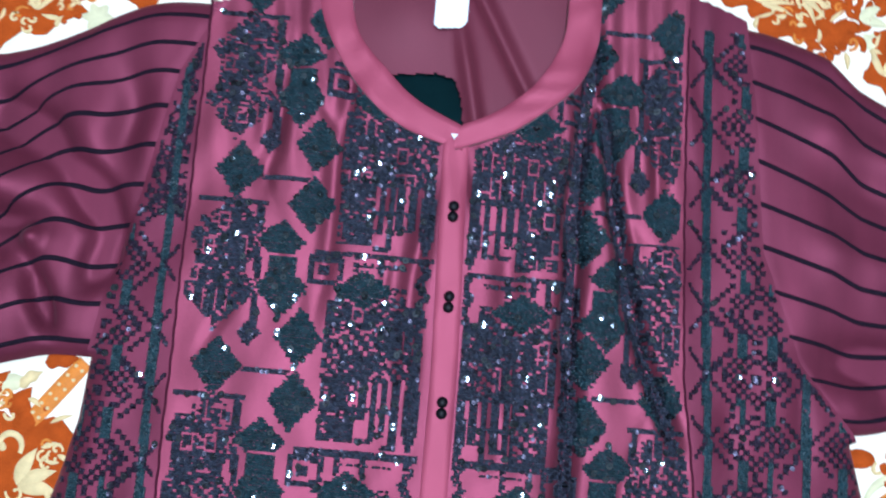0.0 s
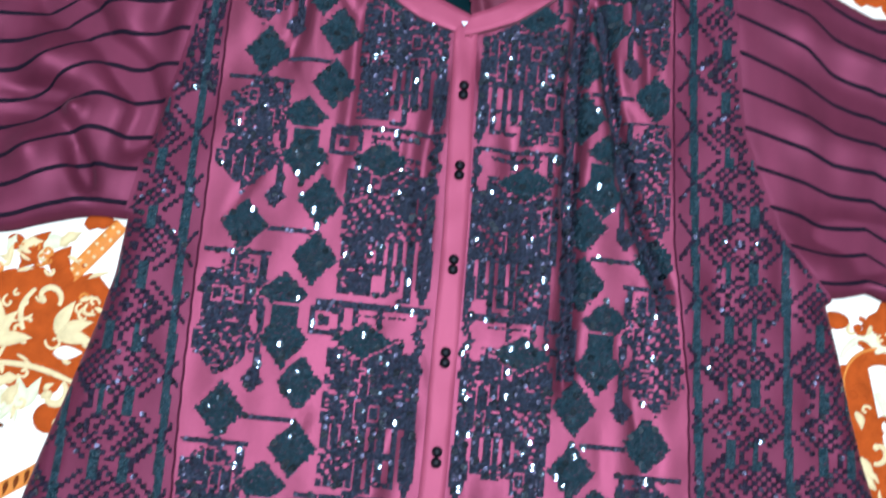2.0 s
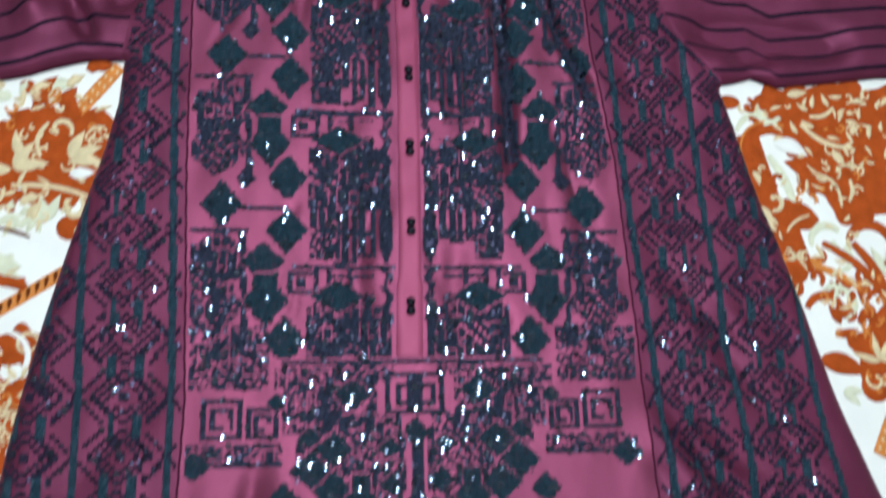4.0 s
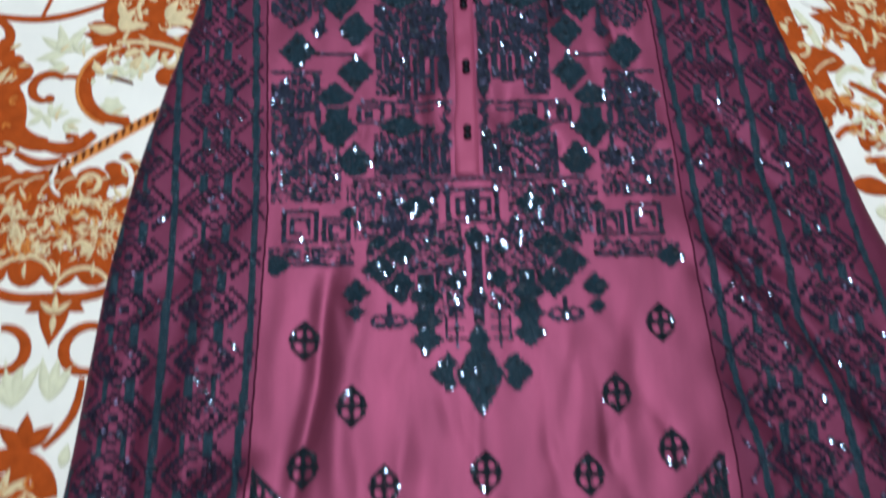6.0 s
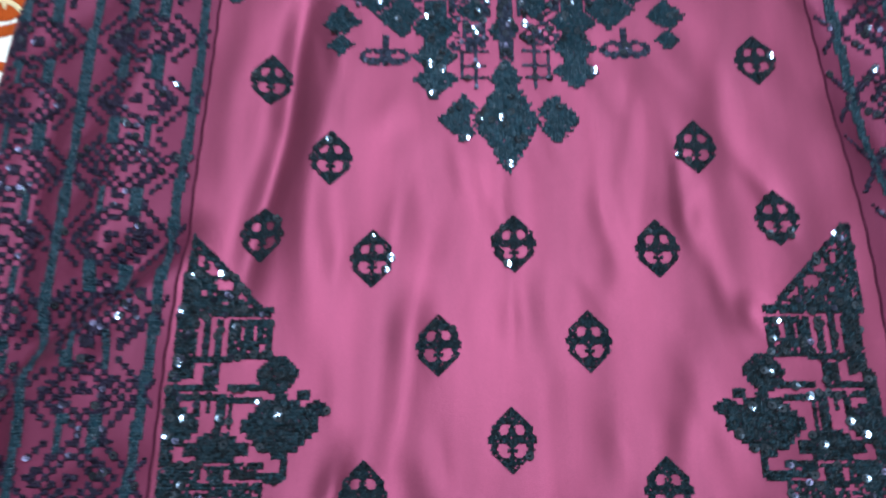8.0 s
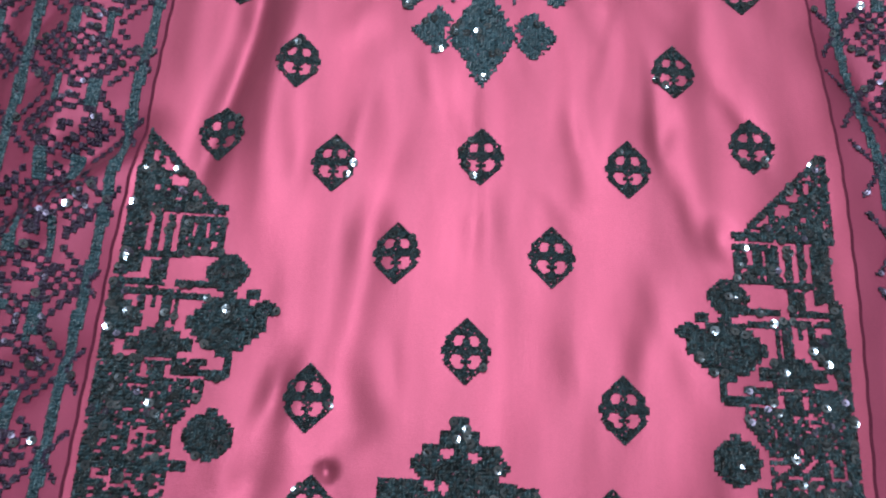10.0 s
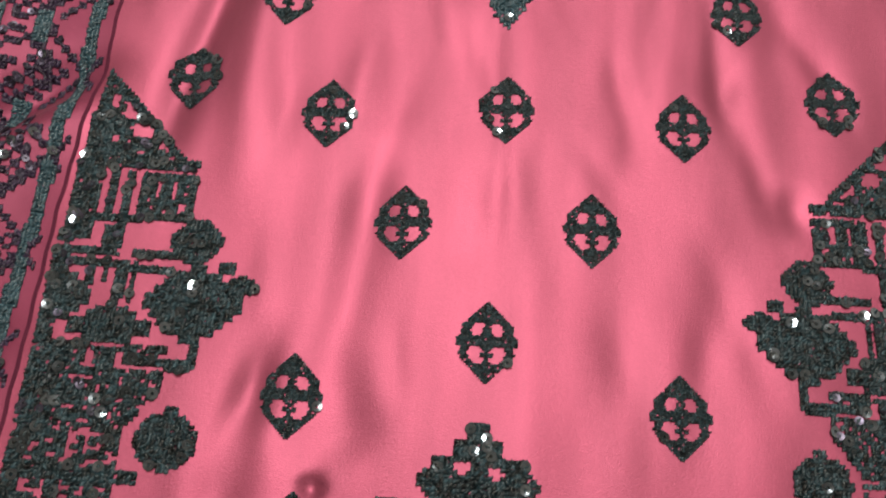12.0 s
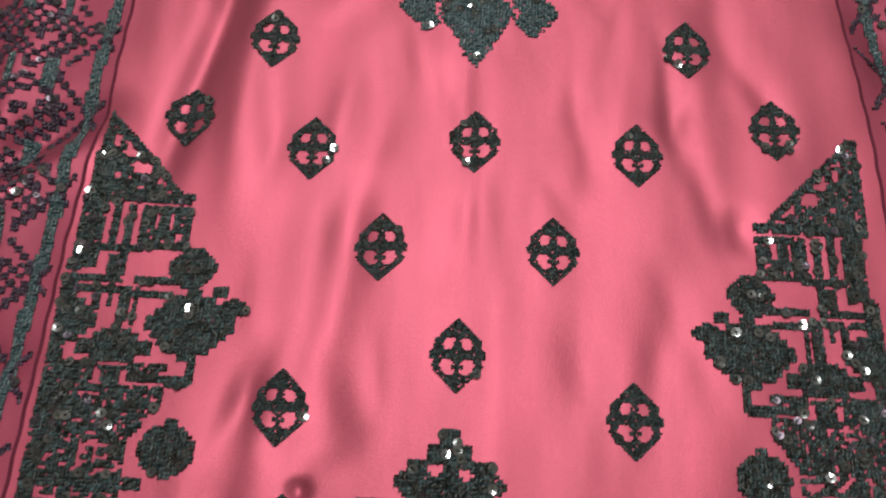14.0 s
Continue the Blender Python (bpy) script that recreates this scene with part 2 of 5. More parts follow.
# ---- flat woven ornament on the bedspread ----
class Ornament:
    """Collects low raised shapes for one colour."""

    def __init__(self):
        self.v, self.f = [], []

    def outline(self, pts, z, rim=0.0014):
        """A filled, slightly domed patch from a closed outline."""
        n, k = len(pts), len(self.v)
        cx, cy = sum(p[0] for p in pts) / n, sum(p[1] for p in pts) / n
        self.v += [(x, y, 0.0002) for x, y in pts]
        self.v += [(cx + (x - cx) * 0.90, cy + (y - cy) * 0.90, z) for x, y in pts]
        self.v.append((cx, cy, z + 0.0003))
        for i in range(n):
            j = (i + 1) % n
            self.f.append((k + i, k + j, k + n + j, k + n + i))
            self.f.append((k + n + i, k + n + j, k + 2 * n))

    def ribbon(self, pts, widths, z):
        k, n = len(self.v), len(pts)
        for i, (x, y) in enumerate(pts):
            a, b = pts[max(0, i - 1)], pts[min(n - 1, i + 1)]
            dx, dy = b[0] - a[0], b[1] - a[1]
            d = math.hypot(dx, dy) or 1
            nx, ny, w = -dy / d, dx / d, widths[i] / 2
            self.v += [(x + nx * w, y + ny * w, 0.0002), (x + nx * w * 0.8, y + ny * w * 0.8, z), (x - nx * w * 0.8, y - ny * w * 0.8, z), (x - nx * w, y - ny * w, 0.0002)]
        for i in range(n - 1):
            for c in range(3):
                p = k + 4 * i + c
                self.f.append((p, p + 1, p + 5, p + 4))

    def scroll(self, x, y, r, start, turn, width, z=0.0012, grow=0.25, head=1.0):
        """A curl that winds in from radius r to a round head."""
        n = max(12, int(abs(turn) / 9))
        pts, ws = [], []
        for i in range(n + 1):
            s = i / n
            a = radians(start + turn * s)
            rr = r * (1 - (1 - grow) * s)
            pts.append((x + rr * math.cos(a), y + rr * math.sin(a)))
            ws.append(width * (0.45 + 0.75 * math.sin(math.pi * min(1, 0.15 + s * 0.8))))
        self.ribbon(pts, ws, z)
        if head:
            hx, hy = pts[-1]
            self.blob(hx, hy, width * 0.62 * head, z + 0.0002)

    def blob(self, x, y, r, z=0.0014, lobes=0, depth=0.25, turn=0.0, squash=1.0):
        n = 14 if not lobes else lobes * 6
        pts = []
        for i in range(n):
            a = 2 * math.pi * i / n
            rr = r * (1 + (depth * math.cos(lobes * a) if lobes else 0))
            px, py = rr * math.cos(a), rr * math.sin(a) * squash
            t = radians(turn)
            pts.append((x + px * math.cos(t) - py * math.sin(t), y + px * math.sin(t) + py * math.cos(t)))
        self.outline(pts, z)

    def leaf(self, x, y, length, width, turn, z=0.0016, bend=0.0, teeth=0):
        n = 10
        left, right = [], []
        for i in range(n + 1):
            s = i / n
            w = width / 2 * math.sin(math.pi * s ** 0.75) * (1 + (0.22 * math.sin(s * math.pi * 2 * teeth) if teeth else 0))
            off = bend * math.sin(math.pi * s)
            left.append((s * length, off + w))
            right.append((s * length, off - w))
        t = radians(turn)
        pts = [(x + a * math.cos(t) - b * math.sin(t), y + a * math.sin(t) + b * math.cos(t)) for a, b in left + right[::-1][1:-1]]
        self.outline(pts, z)

    def finish(self, name, mat):
        return mesh_of(name, self.v, self.f, mat)


COLOURS = {"rust": (M_RUST, "rust_ornament", 0.0012), "cream": (M_CREAM, "cream_ornament", 0.0020), "sage": (M_SAGE, "sage_ornament", 0.0010), "gold": (M_GOLD, "gold_strip", 0.0013), "ivory": (M_WHITE, "ivory_ornament", 0.0021), "umber": (M_UMBER, "umber_ornament", 0.0022)}


def bed_piece(orn, colour):
    mat, nm, _ = COLOURS[colour]
    lift = 0.00002 * (len(spread.children) % 30)
    orn.v = [(x, y, z + lift) for x, y, z in orn.v]
    return part_mesh(nm, orn.finish(nm, mat), spread)


def curl(colour, x, y, r, start, turn, width, grow=0.35, head=1.0):
    o = Ornament()
    o.scroll(x, y, r, start, turn, width, COLOURS[colour][2], grow, head)
    bed_piece(o, colour)


def petal(colour, x, y, length, width, turn, bend=0.0, teeth=0):
    o = Ornament()
    o.leaf(x, y, length, width, turn, COLOURS[colour][2], bend, teeth)
    bed_piece(o, colour)


def knot(colour, x, y, r, lobes=0, depth=0.22, turn=0.0, squash=1.0):
    o = Ornament()
    o.blob(x, y, r, COLOURS[colour][2], lobes, depth, turn, squash)
    bed_piece(o, colour)


def stem(colour, x0, y0, x1, y1, sag, width, taper=0.5):
    o = Ornament()
    n, d = 16, math.hypot(x1 - x0, y1 - y0)
    nx, ny = -(y1 - y0) / d, (x1 - x0) / d
    pts = [(x0 + (x1 - x0) * k / n + nx * sag * math.sin(math.pi * k / n), y0 + (y1 - y0) * k / n + ny * sag * math.sin(math.pi * k / n)) for k in range(n + 1)]
    o.ribbon(pts, [width * (1 - taper + taper * math.sin(math.pi * (0.12 + 0.76 * k / n))) for k in range(n + 1)], COLOURS[colour][2])
    bed_piece(o, colour)


def fan(colour, x, y, length, width, turns, bend=0.0):
    for a in turns:
        petal(colour, x, y, length, width, a, bend)


def dotted_strip(x0, y0, x1, y1, width, dots, sag=0.0):
    stem("gold", x0, y0, x1, y1, sag, width, 0.15)
    d = math.hypot(x1 - x0, y1 - y0)
    nx, ny = -(y1 - y0) / d, (x1 - x0) / d
    for k in range(dots):
        s = (k + 0.7) / (dots + 0.4)
        for q in (-0.22, 0.22):
            o = q * width + sag * math.sin(math.pi * s)
            knot("cream", x0 + (x1 - x0) * s + nx * o, y0 + (y1 - y0) * s + ny * o, width * 0.11)


def rope(x0, y0, x1, y1, width, turns):
    stem("gold", x0, y0, x1, y1, 0.0, width, 0.1)
    d = math.hypot(x1 - x0, y1 - y0)
    ang = math.degrees(math.atan2(y1 - y0, x1 - x0))
    for k in range(turns):
        s = (k + 0.5) / turns
        petal("umber", x0 + (x1 - x0) * s - 0.5 * width * math.cos(radians(ang + 50)), y0 + (y1 - y0) * s - 0.5 * width * math.sin(radians(ang + 50)), width * 1.0, d / turns * 0.42, ang + 50)


def filigree(x0, x1, y0, y1, count, seed, lean=0.0, light=False):
    """Fine lacework of small curls and leaves in a border strip."""
    r = random.Random(seed)
    rust, cream, gold = Ornament(), Ornament(), Ornament()
    for k in range(count):
        x = r.uniform(x0, x1)
        y = r.uniform(y0, y1) + lean * (x - x0)
        pick = r.uniform(0.62, 1.0) if light else r.random()
        if pick < 0.45:
            rust.scroll(x, y, r.uniform(0.005, 0.010), r.uniform(0, 360), r.choice((-1, 1)) * r.uniform(160, 300), r.uniform(0.003, 0.0055), 0.0012 + k * 2e-6)
        elif pick < 0.62:
            rust.leaf(x, y, r.uniform(0.014, 0.024), r.uniform(0.006, 0.010), r.uniform(0, 360), 0.0012 + k * 2e-6)
        elif pick < 0.82:
            cream.leaf(x, y, r.uniform(0.009, 0.018), r.uniform(0.0028, 0.005), r.uniform(0, 360), 0.0020 + k * 2e-6, 0.001)
        else:
            gold.scroll(x, y, r.uniform(0.003, 0.007), r.uniform(0, 360), r.uniform(150, 300), 0.0022, 0.0021 + k * 2e-6)
    for o, c in ((rust, "rust"), (cream, "cream"), (gold, "cream" if light else "gold")):
        if not o.v:
            continue
        part_mesh("lacework", o.finish("lacework", COLOURS[c][0]), spread, "fine woven lacework in the border", "stuff")


# leaf cluster, ball and sloping cord beside the skirt
dotted_strip(-0.289, -0.245, -0.256, -0.200, 0.013, 6)
petal("rust", -0.285, -0.203, 0.026, 0.014, 10, 0.002, 2)
knot("rust", -0.302, -0.276, 0.034, 5, 0.18, 40)
knot("rust", -0.275, -0.282, 0.024, 5, 0.18, 10)
knot("rust", -0.338, -0.268, 0.017, 5, 0.20, 70)
petal("rust", -0.325, -0.240, 0.034, 0.018, 60, 0.003, 0)
petal("rust", -0.300, -0.245, 0.026, 0.016, 70, 0.003, 0)
petal("rust", -0.297, -0.280, 0.046, 0.030, 30, 0.004, 3)
petal("rust", -0.305, -0.268, 0.048, 0.026, 155, -0.004, 3)
petal("rust", -0.296, -0.262, 0.030, 0.018, 80, 0.0, 2)
petal("rust", -0.322, -0.262, 0.030, 0.022, 190, -0.004, 3)
stem("rust", -0.352, -0.280, -0.256, -0.322, -0.010, 0.016)
curl("rust", -0.270, -0.309, 0.012, 200, 230, 0.008)
knot("rust", -0.272, -0.276, 0.032, 5, 0.12, 20)
knot("rust", -0.302, -0.300, 0.034, 6, 0.10, 50)
knot("rust", -0.345, -0.302, 0.019, 5, 0.22, 5)
fan("cream", -0.292, -0.291, 0.032, 0.012, (68, 26, -4), 0.002)
fan("cream", -0.338, -0.300, 0.032, 0.012, (12, 58, 170), 0.002)
stem("cream", -0.338, -0.314, -0.268, -0.326, 0.005, 0.0052)
curl("cream", -0.286, -0.334, 0.011, 60, -240, 0.0050)
curl("cream", -0.302, -0.262, 0.011, 330, 250, 0.0045)
stem("cream", -0.316, -0.288, -0.312, -0.256, 0.006, 0.0050)
petal("cream", -0.330, -0.290, 0.030, 0.010, 108, 0.002)
for x, y, a in ((-0.330, -0.226, 20), (-0.352, -0.222, 150), (-0.300, -0.222, 40), (-0.318, -0.345, 70), (-0.330, -0.330, 20), (-0.348, -0.350, 120)):
    petal("cream", x, y, 0.020, 0.009, a, 0.002, 2)
    petal("sage", x - 0.006, y - 0.006, 0.018, 0.008, a + 60, 0.002, 2)
petal("ivory", -0.292, -0.303, 0.024, 0.011, 4, 0.0)
petal("sage", -0.320, -0.226, 0.030, 0.012, 20, 0.002, 2)
petal("sage", -0.345, -0.232, 0.028, 0.012, 160, 0.002, 2)
fan("sage", -0.305, -0.345, 0.026, 0.009, (70, 110, 150), 0.001)
knot("rust", -0.287, -0.351, 0.0115)
fan("cream", -0.283, -0.356, 0.009, 0.003, (20, 60))
rope(-0.250, -0.364, -0.388, -0.456, 0.0110, 20)
# scrolls over the cord
curl("rust", -0.326, -0.363, 0.041, 92, 190, 0.0115, 0.86, 0.0)
curl("gold", -0.326, -0.363, 0.047, 110, 140, 0.0035, 0.92, 0.0)
stem("rust", -0.345, -0.398, -0.318, -0.404, 0.003, 0.010)
curl("rust", -0.399, -0.366, 0.019, 40, 250, 0.0075, 0.55)
stem("rust", -0.385, -0.352, -0.362, -0.358, 0.003, 0.0055)
curl("rust", -0.301, -0.270, 0.050, 175, 100, 0.010, 0.95, 0.0)
stem("rust", -0.470, -0.280, -0.352, -0.268, -0.012, 0.008)
stem("rust", -0.415, -0.288, -0.405, -0.255, 0.0, 0.004)
fan("rust", -0.350, -0.302, 0.022, 0.012, (150, 185, 225), 0.001)
fan("sage", -0.385, -0.322, 0.032, 0.010, (60, 110, 150, 200), 0.001)
knot("sage", -0.337, -0.384, 0.010, 6, 0.15)
fan("sage", -0.330, -0.340, 0.022, 0.008, (200, 240, 20), 0.001)
fan("sage", -0.400, -0.392, 0.018, 0.007, (150, 220, 300), 0.001)
knot("rust", -0.446, -0.350, 0.026, 5, 0.25, 10, 1.4)
curl("rust", -0.438, -0.408, 0.022, 100, -240, 0.010)
stem("rust", -0.460, -0.330, -0.418, -0.428, -0.010, 0.012)
fan("cream", -0.448, -0.362, 0.024, 0.007, (60, 95, 130), 0.001)
stem("rust", -0.420, -0.432, -0.372, -0.438, -0.008, 0.009)
curl("rust", -0.372, -0.420, 0.012, 220, 240, 0.006)
# rust mass and loops between the cord and the lace
for x, y, r in ((-0.424, -0.466, 0.020), (-0.398, -0.466, 0.017), (-0.372, -0.468, 0.018), (-0.318, -0.452, 0.017), (-0.300, -0.462, 0.016), (-0.440, -0.455, 0.018)):
    knot("rust", x, y, r, 5, 0.16, 1300 * x)
knot("rust", -0.348, -0.466, 0.0175, 0, 0.2, 0, 1.1)
curl("cream", -0.348, -0.465, 0.0095, 200, -300, 0.0042, 0.9, 0.3)
knot("gold", -0.349, -0.464, 0.0045)
knot("cream", -0.349, -0.482, 0.0050)
curl("ivory", -0.332, -0.462, 0.022, 80, -150, 0.0050, 0.95, 0.0)
curl("ivory", -0.364, -0.460, 0.020, 100, 140, 0.0045, 0.95, 0.0)
curl("cream", -0.312, -0.450, 0.0085, 0, 330, 0.0032, 0.8, 0.6)
for k in range(7):
    stem("cream", -0.440 + 0.016 * k, -0.474 + 0.003 * (k % 3), -0.420 + 0.015 * k, -0.458 - 0.004 * (k % 2), 0.004, 0.0024)
stem("rust", -0.448, -0.352, -0.424, -0.408, 0.006, 0.024, 0.4)
stem("rust", -0.424, -0.404, -0.392, -0.424, -0.006, 0.018, 0.4)
stem("rust", -0.396, -0.424, -0.350, -0.412, -0.010, 0.014, 0.5)
stem("umber", -0.344, -0.352, -0.318, -0.360, 0.001, 0.0034, 0.6)
for x, y, a in ((-0.395, -0.322, 30), (-0.385, -0.338, 200), (-0.372, -0.326, 80), (-0.391, -0.396, 60), (-0.380, -0.402, 330), (-0.317, -0.340, 250), (-0.339, -0.391, 20)):
    fan("sage", x, y, 0.018, 0.0065, (a - 35, a, a + 40), 0.001)
    petal("cream", x + 0.004, y - 0.003, 0.012, 0.0030, a + 15, 0.001)
# lace border strip and the row of rounded petals under it
for k in range(22):
    knot("rust", -0.462 + 0.0175 * (k % 11), -0.492 - 0.026 * (k // 11) + 0.004 * math.sin(3 * k), 0.0135 + 0.002 * math.sin(5 * k), 5, 0.18, 50 * k)
filigree(-0.47, -0.29, -0.540, -0.476, 190, 5)
filigree(-0.47, -0.29, -0.535, -0.478, 190, 35, 0, True)
knot("rust", -0.360, -0.478, 0.013, 5, 0.2)
fan("cream", -0.360, -0.486, 0.013, 0.004, (50, 90, 130))
knot("rust", -0.364, -0.512, 0.012, 7, 0.2)
for x in (-0.462, -0.428, -0.396, -0.366, -0.336, -0.306):
    knot("rust", x, -0.546, 0.0165, 0, 0.2, 0, 1.1)
    petal("cream", x, -0.556, 0.016, 0.004, 90, 0.001)
curl("cream", -0.398, -0.562, 0.028, 20, 150, 0.0042, 0.95, 0.0)
curl("cream", -0.345, -0.572, 0.026, 20, 150, 0.0042, 0.95, 0.0)
stem("rust", -0.430, -0.562, -0.375, -0.572, -0.006, 0.010)
stem("rust", -0.375, -0.572, -0.310, -0.562, -0.006, 0.010)
petal("rust", -0.366, -0.566, 0.052, 0.026, -92, 0.0, 0)
petal("rust", -0.366, -0.572, 0.030, 0.016, -30, 0.0, 0)
petal("rust", -0.366, -0.572, 0.030, 0.016, -150, 0.0, 0)
fan("cream", -0.366, -0.589, 0.019, 0.006, (40, 90, 140, 270), 0.0)
curl("rust", -0.406, -0.622, 0.022, 100, -230, 0.0085, 0.7, 0.4)
curl("rust", -0.334, -0.622, 0.023, 70, 240, 0.0085, 0.75, 0.3)
stem("rust", -0.336, -0.646, -0.362, -0.704, 0.008, 0.0075)
stem("rust", -0.405, -0.645, -0.432, -0.690, -0.008, 0.0075)
fan("sage", -0.392, -0.670, 0.044, 0.010, (62, 84, 104, 126), 0.001)
fan("sage", -0.362, -0.665, 0.040, 0.010, (60, 82, 104), 0.001)
petal("sage", -0.345, -0.720, 0.020, 0.010, 80)
fan("rust", -0.378, -0.704, 0.030, 0.014, (40, 90, 140), 0.0)
curl("rust", -0.388, -0.748, 0.036, 5, 175, 0.017, 0.95, 0.0)
knot("rust", -0.383, -0.742, 0.022, 5, 0.2)
fan("cream", -0.390, -0.744, 0.026, 0.0075, (40, 80, 120), 0.001)
curl("cream", -0.372, -0.756, 0.016, 90, -230, 0.0035)
curl("rust", -0.366, -0.776, 0.014, 60, -260, 0.010)
dotted_strip(-0.380, -0.785, -0.364, -0.858, 0.014, 9, -0.008)
fan("sage", -0.400, -0.880, 0.040, 0.011, (60, 95, 130), 0.001)
curl("rust", -0.420, -0.830, 0.026, 150, -260, 0.010)
knot("rust", -0.412, -0.900, 0.016, 5, 0.25)
# the other side: curled stems, ball and swirl
knot("rust", 0.385, -0.226, 0.026, 5, 0.15, 30)
knot("rust", 0.358, -0.222, 0.018, 5, 0.15, 30)
knot("rust", 0.430, -0.225, 0.030, 5, 0.15, 60)
knot("rust", 0.462, -0.262, 0.034, 5, 0.15, 10)
knot("rust", 0.422, -0.262, 0.030, 6, 0.15, 10)
curl("rust", 0.348, -0.272, 0.025, 35, 165, 0.0115, 0.9, 0.6)
stem("rust", 0.328, -0.256, 0.364, -0.392, -0.008, 0.032, 0.5)
stem("sage", 0.346, -0.276, 0.366, -0.330, 0.004, 0.009, 0.6)
curl("sage", 0.344, -0.262, 0.030, 40, 120, 0.0060, 0.95, 0.0)
curl("gold", 0.348, -0.272, 0.031, 35, 165, 0.0022, 0.92, 0.0)
knot("sage", 0.385, -0.300, 0.007, 5, 0.2)
petal("cream", 0.328, -0.292, 0.016, 0.007, -70, 0.002)
petal("cream", 0.345, -0.352, 0.018, 0.006, 120, 0.002)
stem("rust", 0.388, -0.362, 0.452, -0.440, 0.012, 0.009)
curl("rust", 0.437, -0.366, 0.023, 165, -220, 0.0085, 0.85, 0.6)
curl("rust", 0.386, -0.430, 0.022, 165, -150, 0.007, 0.6, 1.7)
petal("rust", 0.370, -0.470, 0.048, 0.020, -18, 0.002, 0)
knot("rust", 0.430, -0.464, 0.028, 5, 0.22, 15)
petal("rust", 0.425, -0.455, 0.050, 0.026, 40, 0.004, 2)
knot("rust", 0.420, -0.496, 0.014)
knot("rust", 0.450, -0.512, 0.014)
curl("cream", 0.420, -0.490, 0.009, 160, 260, 0.003)
fan("cream", 0.428, -0.474, 0.028, 0.007, (20, 60, 100, 160), 0.001)
dotted_strip(0.447, -0.497, 0.414, -0.556, 0.015, 8)
stem("rust", 0.432, -0.552, 0.480, -0.572, 0.0, 0.008)
stem("rust", 0.418, -0.362, 0.446, -0.424, 0.006, 0.010)
curl("sage", 0.398, -0.425, 0.020, 90, -140, 0.007)
fan("sage", 0.452, -0.395, 0.034, 0.011, (50, 85, 120), 0.001)
fan("sage", 0.388, -0.500, 0.020, 0.008, (0, -40), 0.001)
knot("sage", 0.352, -0.238, 0.012, 6, 0.2, 0, 0.7)
fan("sage", 0.372, -0.295, 0.022, 0.008, (-60, -20), 0.001)
fan("sage", 0.400, -0.400, 0.02, 0.008, (200, 240), 0.001)
knot("rust", 0.312, -0.222, 0.012, 0, 0.2, 0, 0.6)
# feathered mass behind the sleeve
for x, y, r in ((0.398, -0.240, 0.036), (0.440, -0.245, 0.042), (0.480, -0.240, 0.042), (0.500, -0.300, 0.038), (0.400, -0.288, 0.030), (0.434, -0.298, 0.042), (0.470, -0.300, 0.040), (0.424, -0.322, 0.024), (0.368, -0.234, 0.016)):
    knot("rust", x, y, r, 5, 0.10, 900 * x)
petal("rust", 0.404, -0.288, 0.044, 0.022, 172, 0.003, 0)
petal("ivory", 0.352, -0.262, 0.038, 0.017, -24, 0.003, 0)
stem("cream", 0.382, -0.244, 0.432, -0.268, -0.007, 0.0058)
stem("cream", 0.387, -0.293, 0.412, -0.327, 0.010, 0.0042)
stem("cream", 0.392, -0.236, 0.418, -0.226, -0.004, 0.0050)
stem("cream", 0.424, -0.300, 0.420, -0.322, 0.003, 0.0045)
petal("cream", 0.371, -0.214, 0.024, 0.009, 10, 0.0, 0)
petal("cream", 0.410, -0.270, 0.022, 0.010, -60, 0.001, 0)
for k in range(14):
    petal("cream" if k % 3 else "gold", 0.378 + (k % 7) * 0.018, -0.222 - (k // 7) * 0.030 + 0.006 * math.sin(5 * k), 0.016, 0.0055, 40 + 37 * (k % 5), 0.001)
# hooked branch under it
knot("rust", 0.358, -0.336, 0.015, 4, 0.15)
stem("rust", 0.352, -0.330, 0.384, -0.344, 0.006, 0.017)
stem("rust", 0.356, -0.330, 0.370, -0.392, -0.006, 0.026, 0.6)
stem("cream", 0.354, -0.352, 0.378, -0.336, 0.003, 0.0030)
curl("cream", 0.346, -0.322, 0.010, 250, 220, 0.0045)
petal("cream", 0.330, -0.326, 0.026, 0.012, -62, 0.001)
curl("sage", 0.393, -0.362, 0.017, 40, 150, 0.0070, 0.9, 0.3)
curl("sage", 0.402, -0.378, 0.014, 60, -160, 0.0050, 0.7, 0.3)
knot("sage", 0.398, -0.366, 0.006, 5, 0.2)
knot("rust", 0.348, -0.392, 0.020, 5, 0.12)
stem("gold", 0.346, -0.377, 0.384, -0.382, 0.0, 0.010, 0.3)
stem("gold", 0.378, -0.384, 0.424, -0.410, 0.003, 0.0075, 0.2)
fan("cream", 0.360, -0.378, 0.010, 0.0045, (0, 60, 120, 180), 0.0)
# above the shoulders
for x, y, r in ((-0.350, 0.075, 0.030), (-0.310, 0.085, 0.022), (-0.252, 0.092, 0.022), (-0.385, 0.055, 0.026), (0.235, 0.135, 0.024), (0.268, 0.122, 0.024), (0.290, 0.103, 0.012), (0.335, 0.078, 0.022), (0.330, 0.138, 0.016), (0.205, 0.142, 0.018)):
    knot("rust", x, y, r, 5, 0.2, 700 * y)
petal("rust", -0.330, 0.070, 0.040, 0.022, -10, 0.0, 2)
knot("rust", -0.345, 0.085, 0.044, 6, 0.12)
knot("rust", -0.375, 0.050, 0.034, 5, 0.12)
knot("rust", -0.262, 0.105, 0.030, 5, 0.12)
knot("rust", 0.250, 0.130, 0.036, 6, 0.12)
knot("rust", 0.215, 0.145, 0.028, 6, 0.12)
fan("cream", -0.362, 0.052, 0.022, 0.0045, (80, 110, 140, 170), 0.002)
